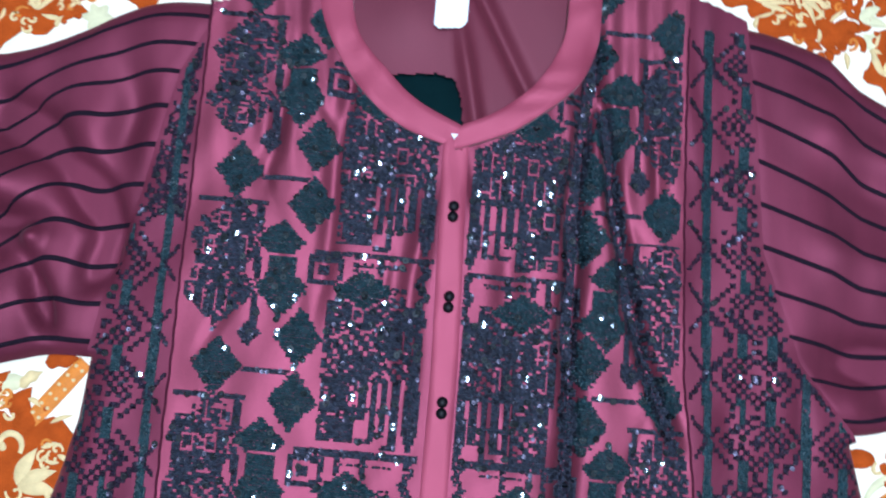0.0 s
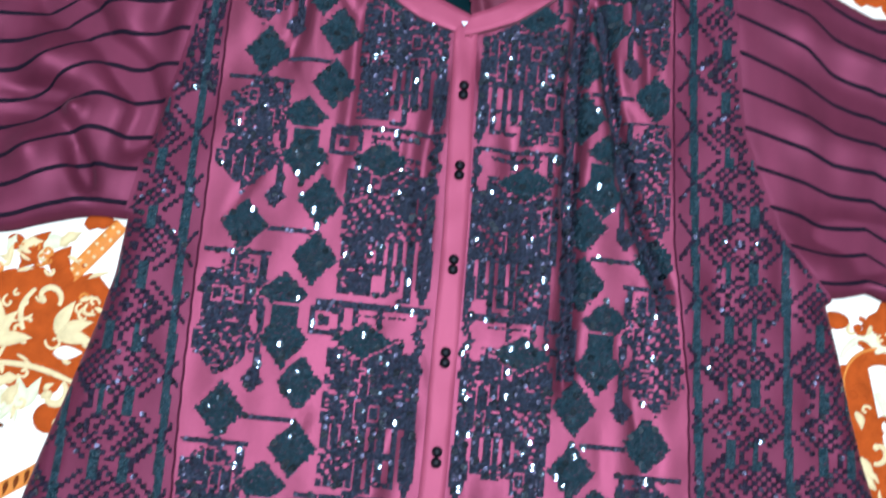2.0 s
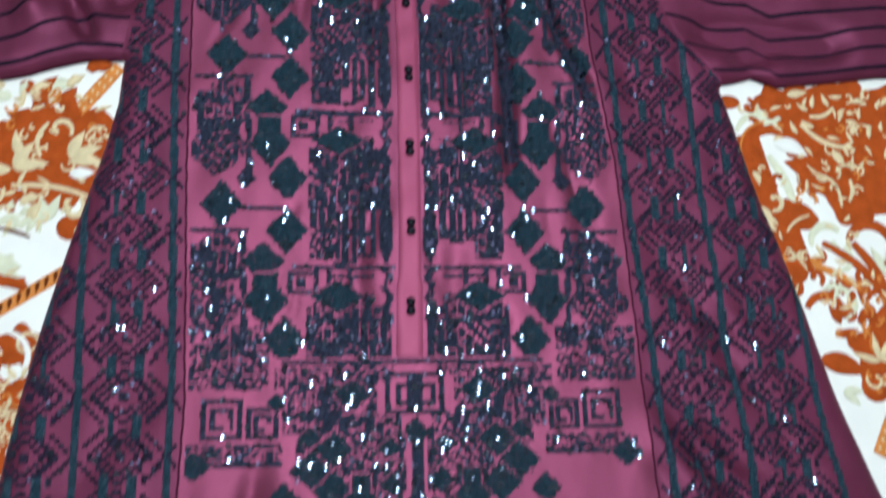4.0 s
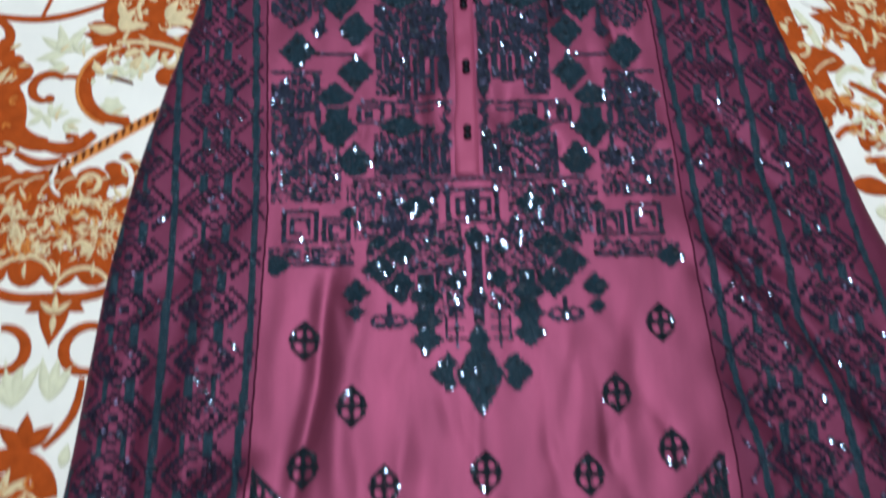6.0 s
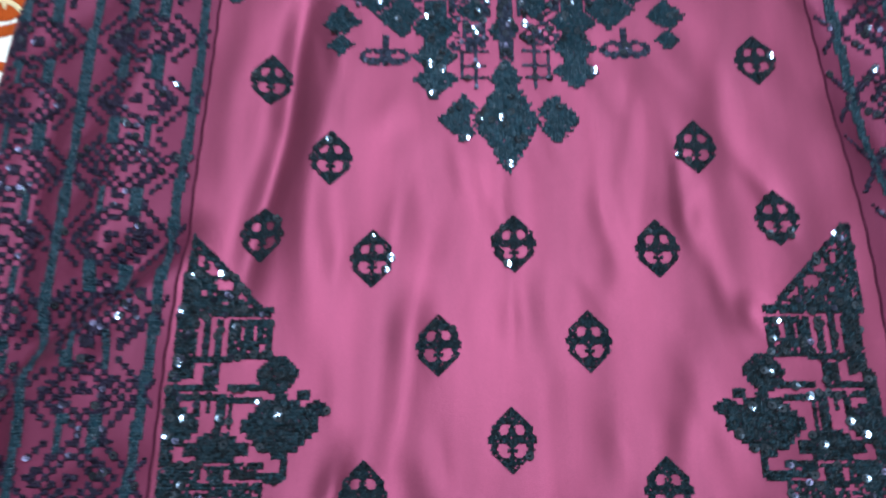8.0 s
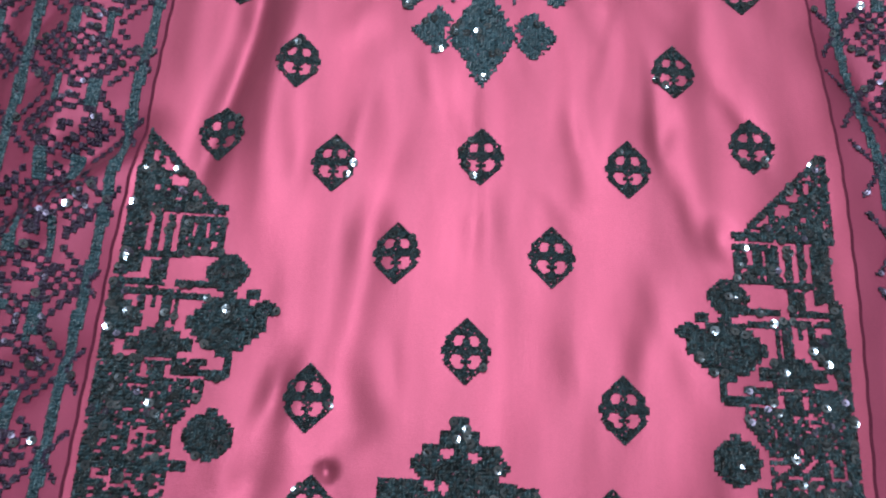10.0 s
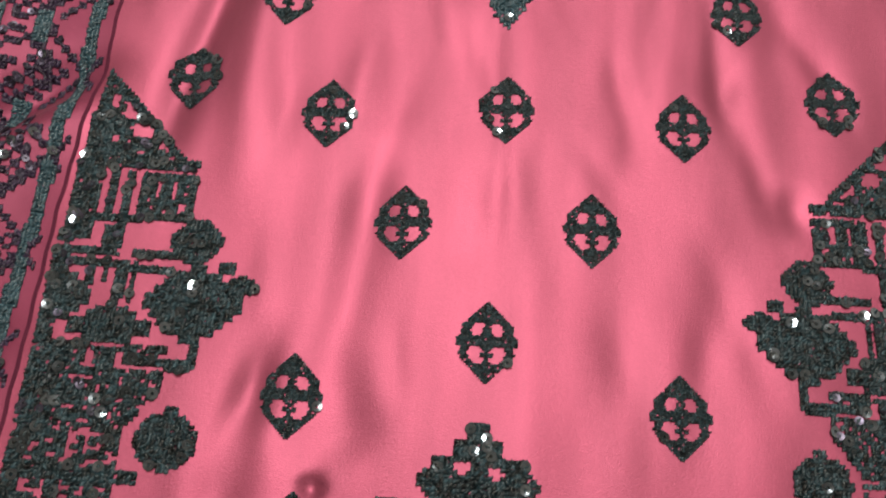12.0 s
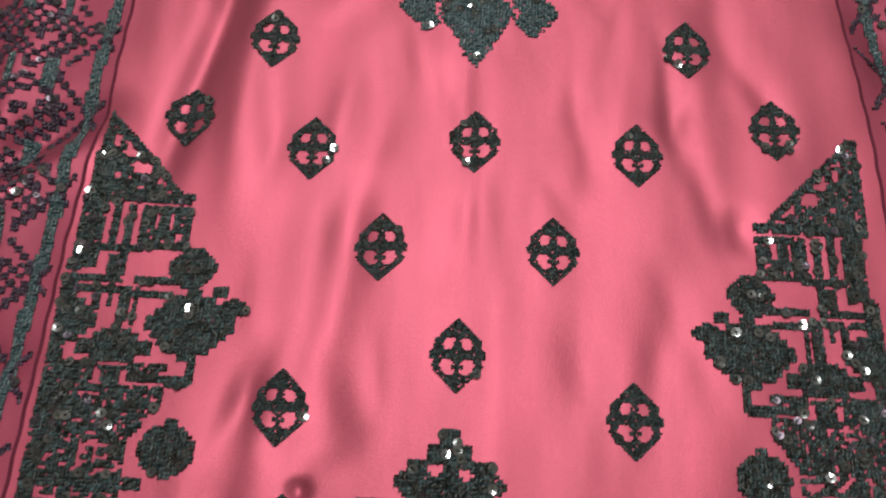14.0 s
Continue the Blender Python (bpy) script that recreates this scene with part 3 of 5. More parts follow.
fan("cream", -0.330, 0.060, 0.020, 0.0045, (40, 75, 110), 0.002)
fan("cream", -0.312, 0.082, 0.018, 0.004, (-60, -100, 60, 10), 0.002)
fan("cream", 0.226, 0.122, 0.030, 0.005, (-16, 4, 30), 0.002)
fan("cream", 0.258, 0.132, 0.028, 0.005, (-62, -40, -18), 0.002)
for x, y, r in ((0.345, 0.085, 0.030), (0.382, 0.076, 0.036), (0.425, 0.080, 0.040), (0.360, 0.115, 0.034)):
    knot("rust", x, y, r, 5, 0.10, 800 * x)
curl("ivory", 0.352, 0.086, 0.017, 20, 250, 0.0100, 0.7, 0.6)
curl("ivory", 0.398, 0.082, 0.019, 160, -240, 0.0100, 0.7, 0.6)
fan("ivory", 0.375, 0.060, 0.024, 0.009, (30, 80, 130), 0.001)
fan("cream", 0.325, 0.072, 0.024, 0.006, (20, 60, 110), 0.001)
knot("sage", -0.284, 0.060, 0.010, 6, 0.2)
fan("sage", 0.305, 0.118, 0.026, 0.009, (-10, 30), 0.001)
knot("sage", 0.318, 0.100, 0.008, 5, 0.2)

filigree(0.42, 0.53, -0.300, -0.215, 90, 11)
filigree(-0.40, -0.285, 0.050, 0.120, 60, 12)
filigree(0.20, 0.36, 0.085, 0.160, 60, 13)
filigree(-0.345, -0.262, -0.325, -0.250, 10, 15, 0, True)
filigree(-0.39, -0.30, 0.045, 0.115, 40, 21, 0, True)
filigree(0.21, 0.285, 0.105, 0.155, 34, 22, 0, True)
filigree(0.40, 0.50, -0.295, -0.205, 26, 23, 0, True)
filigree(-0.475, -0.425, -0.43, -0.32, 45, 16)
filigree(0.41, 0.48, -0.50, -0.44, 40, 17)
filigree(0.375, 0.450, -0.45, -0.395, 46, 24)
filigree(-0.335, -0.290, -0.243, -0.222, 8, 25)
filigree(-0.42, -0.36, -0.775, -0.725, 36, 18)
filigree(0.325, 0.43, -0.42, -0.215, 46, 41)
filigree(0.325, 0.43, -0.42, -0.215, 40, 42, 0, True)
filigree(-0.345, -0.262, -0.345, -0.225, 26, 43)
filigree(-0.345, -0.262, -0.345, -0.225, 34, 44, 0, True)
# the design goes on over the rest of the spread
rest = {c: Ornament() for c in COLOURS}
rr = random.Random(3)
for i in range(-8, 9):
    for j in range(-12, 7):
        x, y = i * 0.112 + (0.056 if j % 2 else 0.0), j * 0.108 + 0.02
        if not (BX0 + 0.06 < x < BX1 - 0.06 and BY0 + 0.06 < y < BY1 - 0.06):
            continue
        if (-0.50 < x < 0.53 and -0.95 < y < 0.17):
            continue
        a, f = rr.uniform(0, 360), rr.choice((-1, 1))
        rest["rust"].scroll(x, y, 0.040, a, f * 260, 0.012)
        rest["rust"].scroll(x + 0.045 * math.cos(radians(a)), y + 0.045 * math.sin(radians(a)), 0.022, a + 90, -f * 280, 0.009)
        rest["rust"].leaf(x, y, 0.055, 0.026, a + 200, 0.0011, 0.004, 3)
        rest["rust"].blob(x, y, 0.016, 0.0012, 5, 0.22, a)
        for q in (-30, 0, 30):
            rest["cream"].leaf(x, y, 0.036, 0.008, a + 200 + q, 0.0020, 0.001)
            rest["sage"].leaf(x + 0.03, y - 0.03, 0.034, 0.011, a + 80 + q, 0.0010, 0.001)
for c, o in rest.items():
    if o.v:
        part_mesh("woven_pattern", o.finish("woven_pattern", COLOURS[c][0]), spread, "woven scroll pattern", "stuff")


# ---- the dress: plan lines (x across, y towards the neck) ----
seam_l = line([0.14, 0.0, -0.10, -0.30, -0.50, -0.63, -0.72, -0.80, -0.93, -1.06], [-0.196, -0.194, -0.193, -0.190, -0.182, -0.186, -0.189, -0.195, -0.197, -0.200])
seam_r = line([0.14, 0.017, -0.084, -0.18, -0.29, -0.49, -0.637, -0.72, -0.80, -0.93, -1.06], [0.166, 0.168, 0.171, 0.175, 0.190, 0.199, 0.208, 0.216, 0.217, 0.212, 0.215])
edge_l = line([0.10, 0.077, 0.02, -0.08, -0.131, -0.19, -0.24, -0.28, -0.33, -0.375, -0.40, -0.445, -0.496, -0.534, -0.57, -0.607, -0.641, -0.703, -0.74, -0.83, -1.06], [-0.175, -0.187, -0.212, -0.230, -0.243, -0.251, -0.254, -0.262, -0.275, -0.287, -0.293, -0.303, -0.313, -0.319, -0.324, -0.327, -0.330, -0.335, -0.339, -0.350, -0.385])
edge_r = line([0.13, 0.10, 0.028, -0.079, -0.110, -0.156, -0.205, -0.25, -0.296, -0.331, -0.358, -0.396, -0.43, -0.464, -0.499, -0.53, -0.58, -0.62, -0.80, -1.06], [0.150, 0.212, 0.222, 0.230, 0.243, 0.259, 0.300, 0.312, 0.322, 0.331, 0.340, 0.350, 0.359, 0.367, 0.376, 0.386, 0.403, 0.418, 0.470, 0.540])
HEM_Y = -1.05

FOLDS = []


def fold(x0, y0, x1, y1, half, rise):
    """One soft fold of the cloth from one end to the other: a ridge where rise is above 0, else a valley."""
    FOLDS.append((x0, y0, x1, y1, half, rise))


# gathered yoke
fold(0.096, 0.07, 0.089, -0.052, 0.0057, -0.0165)
fold(0.088, -0.052, 0.091, -0.157, 0.0062, -0.0176)
fold(0.091, -0.15, 0.095, -0.29, 0.0069, -0.011)
fold(0.106, 0.02, 0.124, -0.084, 0.0053, -0.0143)
fold(0.124, -0.08, 0.145, -0.168, 0.0057, -0.0165)
fold(0.145, -0.16, 0.173, -0.228, 0.0057, -0.0132)
fold(0.108, -0.03, 0.112, -0.24, 0.0184, 0.0022)
fold(0.148, -0.05, 0.17, -0.14, 0.0138, 0.0022)
fold(0.04, -0.1, 0.045, -0.24, 0.0103, -0.0055)
fold(0.066, -0.02, 0.07, -0.26, 0.0161, 0.0022)
fold(0.138, 0.05, 0.15, -0.05, 0.0057, -0.0044)
fold(0.118, 0.05, 0.122, -0.02, 0.0057, -0.0044)
fold(0.15, -0.27, 0.16, -0.4, 0.0103, -0.0033)
fold(-0.022, -0.06, -0.028, -0.2, 0.008, -0.0066)
fold(-0.045, -0.02, -0.062, -0.1, 0.0069, -0.0033)
fold(-0.085, 0.05, -0.093, -0.14, 0.0069, -0.0044)
fold(-0.13, 0.04, -0.14, -0.06, 0.0069, -0.0044)
fold(-0.03, -0.3, -0.045, -0.44, 0.0115, -0.0044)
fold(0.04, -0.36, 0.04, -0.45, 0.0115, -0.0033)
# satin skirt
fold(-0.125, -0.57, -0.15, -0.75, 0.0095, -0.00558)
fold(-0.103, -0.57, -0.12, -0.76, 0.0114, 0.0031)
fold(-0.165, -0.58, -0.172, -0.7, 0.0095, 0.00072)
fold(0, -0.68, 0.004, -0.79, 0.0057, -0.00096)
fold(0.016, -0.69, 0.02, -0.9, 0.0095, 0.00072)
fold(0.06, -0.6, 0.058, -0.72, 0.0076, -0.00096)
fold(0.085, -0.61, 0.082, -0.74, 0.0085, 0.00072)
fold(0.106, -0.66, 0.112, -0.74, 0.0057, -0.0012)
fold(0.03, -0.58, 0.035, -0.68, 0.0076, -0.00072)
fold(-0.048, -0.69, -0.052, -0.8, 0.0095, -0.00096)
fold(-0.055, -0.78, -0.075, -0.9, 0.0095, -0.00144)
fold(-0.038, -0.76, -0.052, -0.89, 0.0104, 0.00096)
fold(-0.112, -0.94, -0.094, -0.902, 0.0104, -0.0031)
fold(-0.072, -0.906, -0.04, -0.884, 0.0114, -0.00217)
fold(-0.07, -0.9105, -0.064, -0.9195, 0.0047, -0.00372)
fold(0.118, -0.73, 0.135, -0.8, 0.0066, -0.00096)
fold(0.1, -0.8, 0.125, -0.87, 0.0085, -0.00096)
fold(0.145, -0.6, 0.14, -0.7, 0.0095, -0.00096)
fold(0.141, -0.765, 0.143, -0.79, 0.0085, -0.0026)
fold(-0.094, -0.852, -0.099, -0.905, 0.009, -0.0036)
fold(0.118, -0.693, 0.11, -0.728, 0.0075, -0.0018)
fold(0.138, -0.618, 0.135, -0.678, 0.011, -0.002)
fold(-0.05, -0.775, -0.054, -0.89, 0.015, -0.0022)
fold(0.073, -0.69, 0.064, -0.775, 0.011, -0.0015)
fold(-0.04, -0.682, -0.042, -0.775, 0.012, -0.0012)
fold(0.024, -0.748, 0.023, -0.803, 0.011, -0.0014)
# side panels below the waist
fold(-0.2, -0.73, -0.3, -0.815, 0.0115, -0.0105)
fold(-0.2, -0.755, -0.3, -0.84, 0.0138, 0.006)
fold(-0.205, -0.86, -0.275, -0.9, 0.0115, -0.0075)
fold(-0.285, -0.66, -0.29, -0.95, 0.0103, -0.006)
fold(-0.23, -0.58, -0.245, -0.8, 0.0138, 0.006)
fold(0.23, -0.52, 0.4, -0.76, 0.0149, -0.012)
fold(0.23, -0.56, 0.38, -0.8, 0.0172, 0.0075)
fold(0.235, -0.66, 0.33, -0.86, 0.0138, -0.009)
# the other sleeve
fold(-0.21, -0.5, -0.3, -0.6, 0.0138, -0.004)
fold(0.24, -0.4, 0.33, -0.55, 0.0138, -0.005)
fold(0.3, -0.5, 0.42, -0.68, 0.0161, 0.004)
fold(0.262, 0.07, 0.31, 0.045, 0.0115, -0.006)
fold(0.27, 0.02, 0.36, -0.02, 0.0161, 0.005)
fold(0.29, -0.02, 0.42, -0.055, 0.0161, -0.004)
fold(0.27, -0.07, 0.4, -0.1, 0.0184, 0.006)
fold(0.28, -0.155, 0.42, -0.165, 0.0184, -0.009)
fold(0.31, -0.185, 0.36, -0.178, 0.0115, -0.01)
fold(0.36, 0, 0.48, -0.03, 0.0161, 0.005)
fold(0.3, 0.06, 0.4, 0.01, 0.0138, 0.004)
fold(0.3, -0.15, 0.42, -0.162, 0.017, -0.012)
fold(0.29, 0.085, 0.36, 0.03, 0.012, -0.006)
# one sleeve
fold(-0.345, -0.01, -0.282, -0.06, 0.0138, -0.01575)
fold(-0.28, -0.058, -0.243, -0.105, 0.0126, -0.0175)
fold(-0.243, -0.1, -0.263, -0.15, 0.0103, -0.01575)
fold(-0.25, 0.02, -0.24, -0.07, 0.0138, -0.0105)
fold(-0.365, -0.1, -0.292, -0.103, 0.0092, -0.014)
fold(-0.312, -0.114, -0.294, -0.114, 0.0092, 0.0105)
fold(-0.299, -0.142, -0.278, -0.184, 0.0069, -0.014)
fold(-0.35, -0.075, -0.31, -0.078, 0.0149, 0.00875)
fold(-0.345, -0.155, -0.315, -0.15, 0.0161, 0.0105)
fold(-0.42, -0.05, -0.37, -0.04, 0.0161, 0.00875)
fold(-0.35, -0.014, -0.278, -0.063, 0.019, -0.011)
fold(-0.282, -0.06, -0.248, -0.1, 0.015, -0.011)
fold(-0.246, -0.095, -0.248, -0.15, 0.012, -0.008)
fold(-0.37, -0.12, -0.3, -0.12, 0.013, -0.009)
fold(-0.31, -0.118, -0.283, -0.17, 0.008, -0.008)
creases = random.Random(31)
for k in range(46):
    x, y = creases.uniform(-0.17, 0.18), creases.uniform(-0.95, -0.57)
    a, ln = creases.gauss(0.05, 0.30), creases.uniform(0.03, 0.09)
    FOLDS.append((x, y, x + ln * math.sin(a), y - ln * math.cos(a), creases.uniform(0.0055, 0.011), creases.choice((-1, -1, 1)) * creases.uniform(0.0004, 0.0012)))
for k in range(40):
    x, y = creases.uniform(-0.18, 0.165), creases.uniform(-0.44, 0.06)
    a, ln = creases.gauss(0.0, 0.35), creases.uniform(0.02, 0.06)
    FOLDS.append((x, y, x + ln * math.sin(a), y - ln * math.cos(a), creases.uniform(0.0036, 0.0065), -creases.uniform(0.0008, 0.0022)))
for k in range(26):
    s = creases.choice((-1, 1))
    x, y = s * creases.uniform(0.20, 0.30), creases.uniform(-0.85, -0.05)
    a, ln = creases.gauss(0.5 * s, 0.5), creases.uniform(0.03, 0.08)
    FOLDS.append((x, y, x + ln * math.sin(a), y - ln * math.cos(a), creases.uniform(0.005, 0.009), -creases.uniform(0.0010, 0.0025)))
WAVES = [(random.uniform(0, 6.283), random.uniform(0, 6.283), random.uniform(-1, 1)) for _ in range(12)]


def height(x, y):
    """Lift of the cloth over the plane z = 0."""
    x, y = np.asarray(x, float), np.asarray(y, float)
    z = np.zeros_like(x)
    for x0, y0, x1, y1, w, h in FOLDS:
        dx, dy = x1 - x0, y1 - y0
        ln = dx * dx + dy * dy
        s = np.clip(((x - x0) * dx + (y - y0) * dy) / ln, -0.25, 1.25)
        wob = (0.25 * w if ln > 0.006 else 0.0) * np.sin(s * 7 + x0 * 90)
        d2 = (x - x0 - s * dx + wob) ** 2 + (y - y0 - s * dy) ** 2
        fade = np.clip(np.minimum(s + 0.25, 1.25 - s) / (0.4 if ln > 0.009 else 0.75), 0, 1)
        z += h * np.exp(-d2 / (w * w)) * fade * fade * (3 - 2 * fade)
    for i, (p, q, r) in enumerate(WAVES):
        fx, fy = 28 + 17 * i, 9 + 7 * (i % 5)
        z += (0.00038 + 0.00032 * np.clip((y + 0.56) / 0.12, 0, 1)) / (1 + 0.35 * i) * np.sin(fx * (x * math.cos(q) + 0.6 * y * math.sin(q)) + p + 1.5 * np.sin(fy * y + r * 9 * x))
    gather = np.clip((y + 0.10) / 0.12, 0, 1) * np.clip((0.20 - np.abs(x)) / 0.05, 0, 1)
    z += 0.0008 * gather * np.sin(x * 330 + 4 * np.sin(y * 14))
    return z


def settle(z, dist):
    """Let the cloth sink to the bed towards an outer edge dist metres away."""
    k = np.clip(dist / 0.022, 0, 1)
    k = np.sqrt(1 - (1 - k) ** 2)
    low = BED_Z + 0.0035
    return low + (np.maximum(z, BED_Z + 0.005) - low) * k


def outer_distance(x, y):
    """Distance to the outer border of the body of the dress below the arms."""
    d = np.full_like(x, 1.0)
    below_l, below_r = y < -0.195, y < -0.212
    d = np.where(below_l, np.minimum(d, x - edge_l(y)), d)
    d = np.where(below_r, np.minimum(d, edge_r(y) - x), d)
    return np.minimum(d, y - HEM_Y)


def cloth_z(x, y):
    return settle(height(x, y), outer_distance(np.asarray(x, float), np.asarray(y, float)))


dress = tagged(new("embroidered_dress"), label="magenta satin kurta dress with sequins, laid flat on bedspread", category="dress")

# neck opening outline, outer edge of the collar band
COLLAR_OUT = [(0.002, -0.023), (-0.041, -0.010), (-0.072, 0.012), (-0.101, 0.050), (-0.114, 0.085), (-0.112, 0.125), (-0.075, 0.168), (0.0, 0.186), (0.065, 0.172), (0.098, 0.135), (0.098, 0.100), (0.097, 0.065), (0.083, 0.033), (0.051, 0.004), (0.019, -0.018)]
COLLAR_IN = [(0.000, -0.004), (-0.034, 0.012), (-0.057, 0.032), (-0.081, 0.058), (-0.090, 0.088), (-0.088, 0.116), (-0.060, 0.146), (0.0, 0.160), (0.048, 0.150), (0.072, 0.125), (0.073, 0.098), (0.070, 0.067), (0.053, 0.034), (0.025, 0.009), (0.000, -0.004)]


def inside(poly, x, y):
    x, y = np.asarray(x, float), np.asarray(y, float)
    hit = np.zeros(x.shape, bool)
    n = len(poly)
    for i in range(n):
        (ax, ay), (bx, by) = poly[i], poly[(i + 1) % n]
        cross = ((ay > y) != (by > y)) & (x < (bx - ax) * (y - ay) / ((by - ay) or 1e-9) + ax)
        hit ^= cross
    return hit


NECK = [(x * 0.9 + 0.0, (y - 0.06) * 0.92 + 0.06) for x, y in COLLAR_OUT]
shoulder = line([-0.25, -0.185, -0.114, 0.0, 0.098, 0.174, 0.23, 0.28], [0.05, 0.078, 0.105, 0.12, 0.135, 0.114, 0.095, 0.088])


def panel(name, left, right, y_top, y_bottom, nx, ny, mat, label, lift=0.0, keep=None):
    ys = np.linspace(y_top, y_bottom, ny)
    v = np.zeros((ny, nx, 3))
    for j, y in enumerate(ys):
        v[j, :, 0] = np.linspace(left(y), right(y), nx)
        v[j, :, 1] = y
    v[..., 2] = cloth_z(v[..., 0], v[..., 1]) + lift
    idx = np.arange(nx * ny).reshape(ny, nx)
    faces = np.stack([idx[:-1, :-1], idx[1:, :-1], idx[1:, 1:], idx[:-1, 1:]], -1).reshape(-1, 4)
    mid = v.reshape(-1, 3)[faces].mean(1)
    ok = ~inside(NECK, mid[:, 0], mid[:, 1]) & (mid[:, 1] < shoulder(mid[:, 0]))
    if keep is not None:
        ok &= keep(mid[:, 0], mid[:, 1])
    faces = faces[ok]
    used = np.unique(faces)
    remap = np.full(nx * ny, -1)
    remap[used] = np.arange(len(used))
    me = mesh_of(name, v.reshape(-1, 3)[used].tolist(), remap[faces].tolist(), mat)
    return part_mesh(name, me, dress, label)


front = panel("front_panel", seam_l, seam_r, 0.135, HEM_Y, 250, 520, M_SATIN, "magenta satin front panel")
side_l = panel("side_panel", edge_l, seam_l, 0.11, HEM_Y, 56, 380, M_SIDE, "magenta side panel with bands of dark stitching")
side_r = panel("side_panel", seam_r, edge_r, 0.125, HEM_Y, 80, 380, M_SIDE, "magenta side panel with bands of dark stitching")

# back of the dress, lying under the front
bm = bmesh.new()
ring = [(edge_l(y) + (0.006 if y > -0.82 else 0.006 - 0.010 * min(1, (-0.82 - y) / 0.06)), y) for y in np.linspace(-0.2, HEM_Y, 30)] + [(edge_r(y) - 0.004, y) for y in np.linspace(HEM_Y, -0.2, 30)]
top = [bm.verts.new((x, y, BED_Z + 0.0035)) for x, y in ring]
low = [bm.verts.new((x, y, BED_Z + 0.0012)) for x, y in ring]
bm.faces.new(top)
bm.faces.new(low[::-1])
for i in range(len(ring)):
    j = (i + 1) % len(ring)
    bm.faces.new((top[i], low[i], low[j], top[j]))
part("back_panel", bm, M_TEALCLOTH, dress, "dark teal back of the skirt showing at the edge")


# sleeves
def sleeve(name, start, top_line, bottom_line, x_end, nx, ny, label):
    """start(t): armhole x for height y; between top and bottom lines out to x_end."""
    v = np.zeros((ny, nx, 3))
    ts = np.linspace(0, 1, ny)
    for j, t in enumerate(ts):
        for i in range(nx):
            s = i / (nx - 1)
            # station along the sleeve, pulled to the armhole curve at s = 0
            y_arm = start(t, 2)
            x_arm = start(t, 1) - math.copysign(0.007, x_end)
            x = x_arm + (x_end - x_arm) * s
            y_far = top_line(x) + (bottom_line(x) - top_line(x)) * (t + (0.2 * t * (1 - t) if x_end > 0 else 0.0))
            k = min(1.0, s / (0.27 if x_end > 0 else 0.36))
            y = y_arm + (y_far - y_arm) * ((1 - (1 - k) ** 1.6) if x_end > 0 else k * k * (3 - 2 * k))
            if x_end < 0:
                y += (0.011 * math.exp(-((x + 0.300) / 0.030) ** 2) - 0.006 * math.exp(-((x + 0.262) / 0.018) ** 2)) * math.sin(math.pi * t)
            v[j, i] = (x, y, 0)
    z = height(v[..., 0], v[..., 1])
    dist = np.minimum(np.abs(v[..., 1] - v[:1, :, 1]), np.abs(v[..., 1] - v[-1:, :, 1]))
    v[..., 2] = settle(z, dist + 0.0005)
    v[..., 2] -= 0.0022 * np.clip(1 - np.abs(v[..., 0] - v[:, :1, 0]) / 0.010, 0, 1)
    return v


armhole_l = (line([0, 0.30, 0.60, 0.80, 1.0], [-0.187, -0.220, -0.234, -0.246, -0.256]), line([0, 0.30, 0.60, 0.80, 1.0], [0.077, 0.01, -0.08, -0.14, -0.196]))
armhole_r = (line([0, 0.25, 0.6, 0.8, 1.0], [0.212, 0.220, 0.232, 0.255, 0.300]), line([0, 0.25, 0.6, 0.8, 1.0], [0.098, 0.030, -0.085, -0.150, -0.206]))
top_l = line([-0.62, -0.45, -0.344, -0.28, -0.226, -0.185], [-0.016, 0.004, 0.023, 0.042, 0.071, 0.082])
bot_l = line([-0.62, -0.45, -0.333, -0.30, -0.273, -0.25], [-0.225, -0.222, -0.218, -0.211, -0.197, -0.194])
top_r = line([0.2, 0.219, 0.28, 0.303, 0.342, 0.377, 0.5, 0.65], [0.097, 0.093, 0.076, 0.056, 0.039, 0.040, 0.045, 0.04])
bot_r = line([0.29, 0.30, 0.336, 0.359, 0.468, 0.65], [-0.207, -0.206, -0.194, -0.208, -0.194, -0.19])
sleeves = []
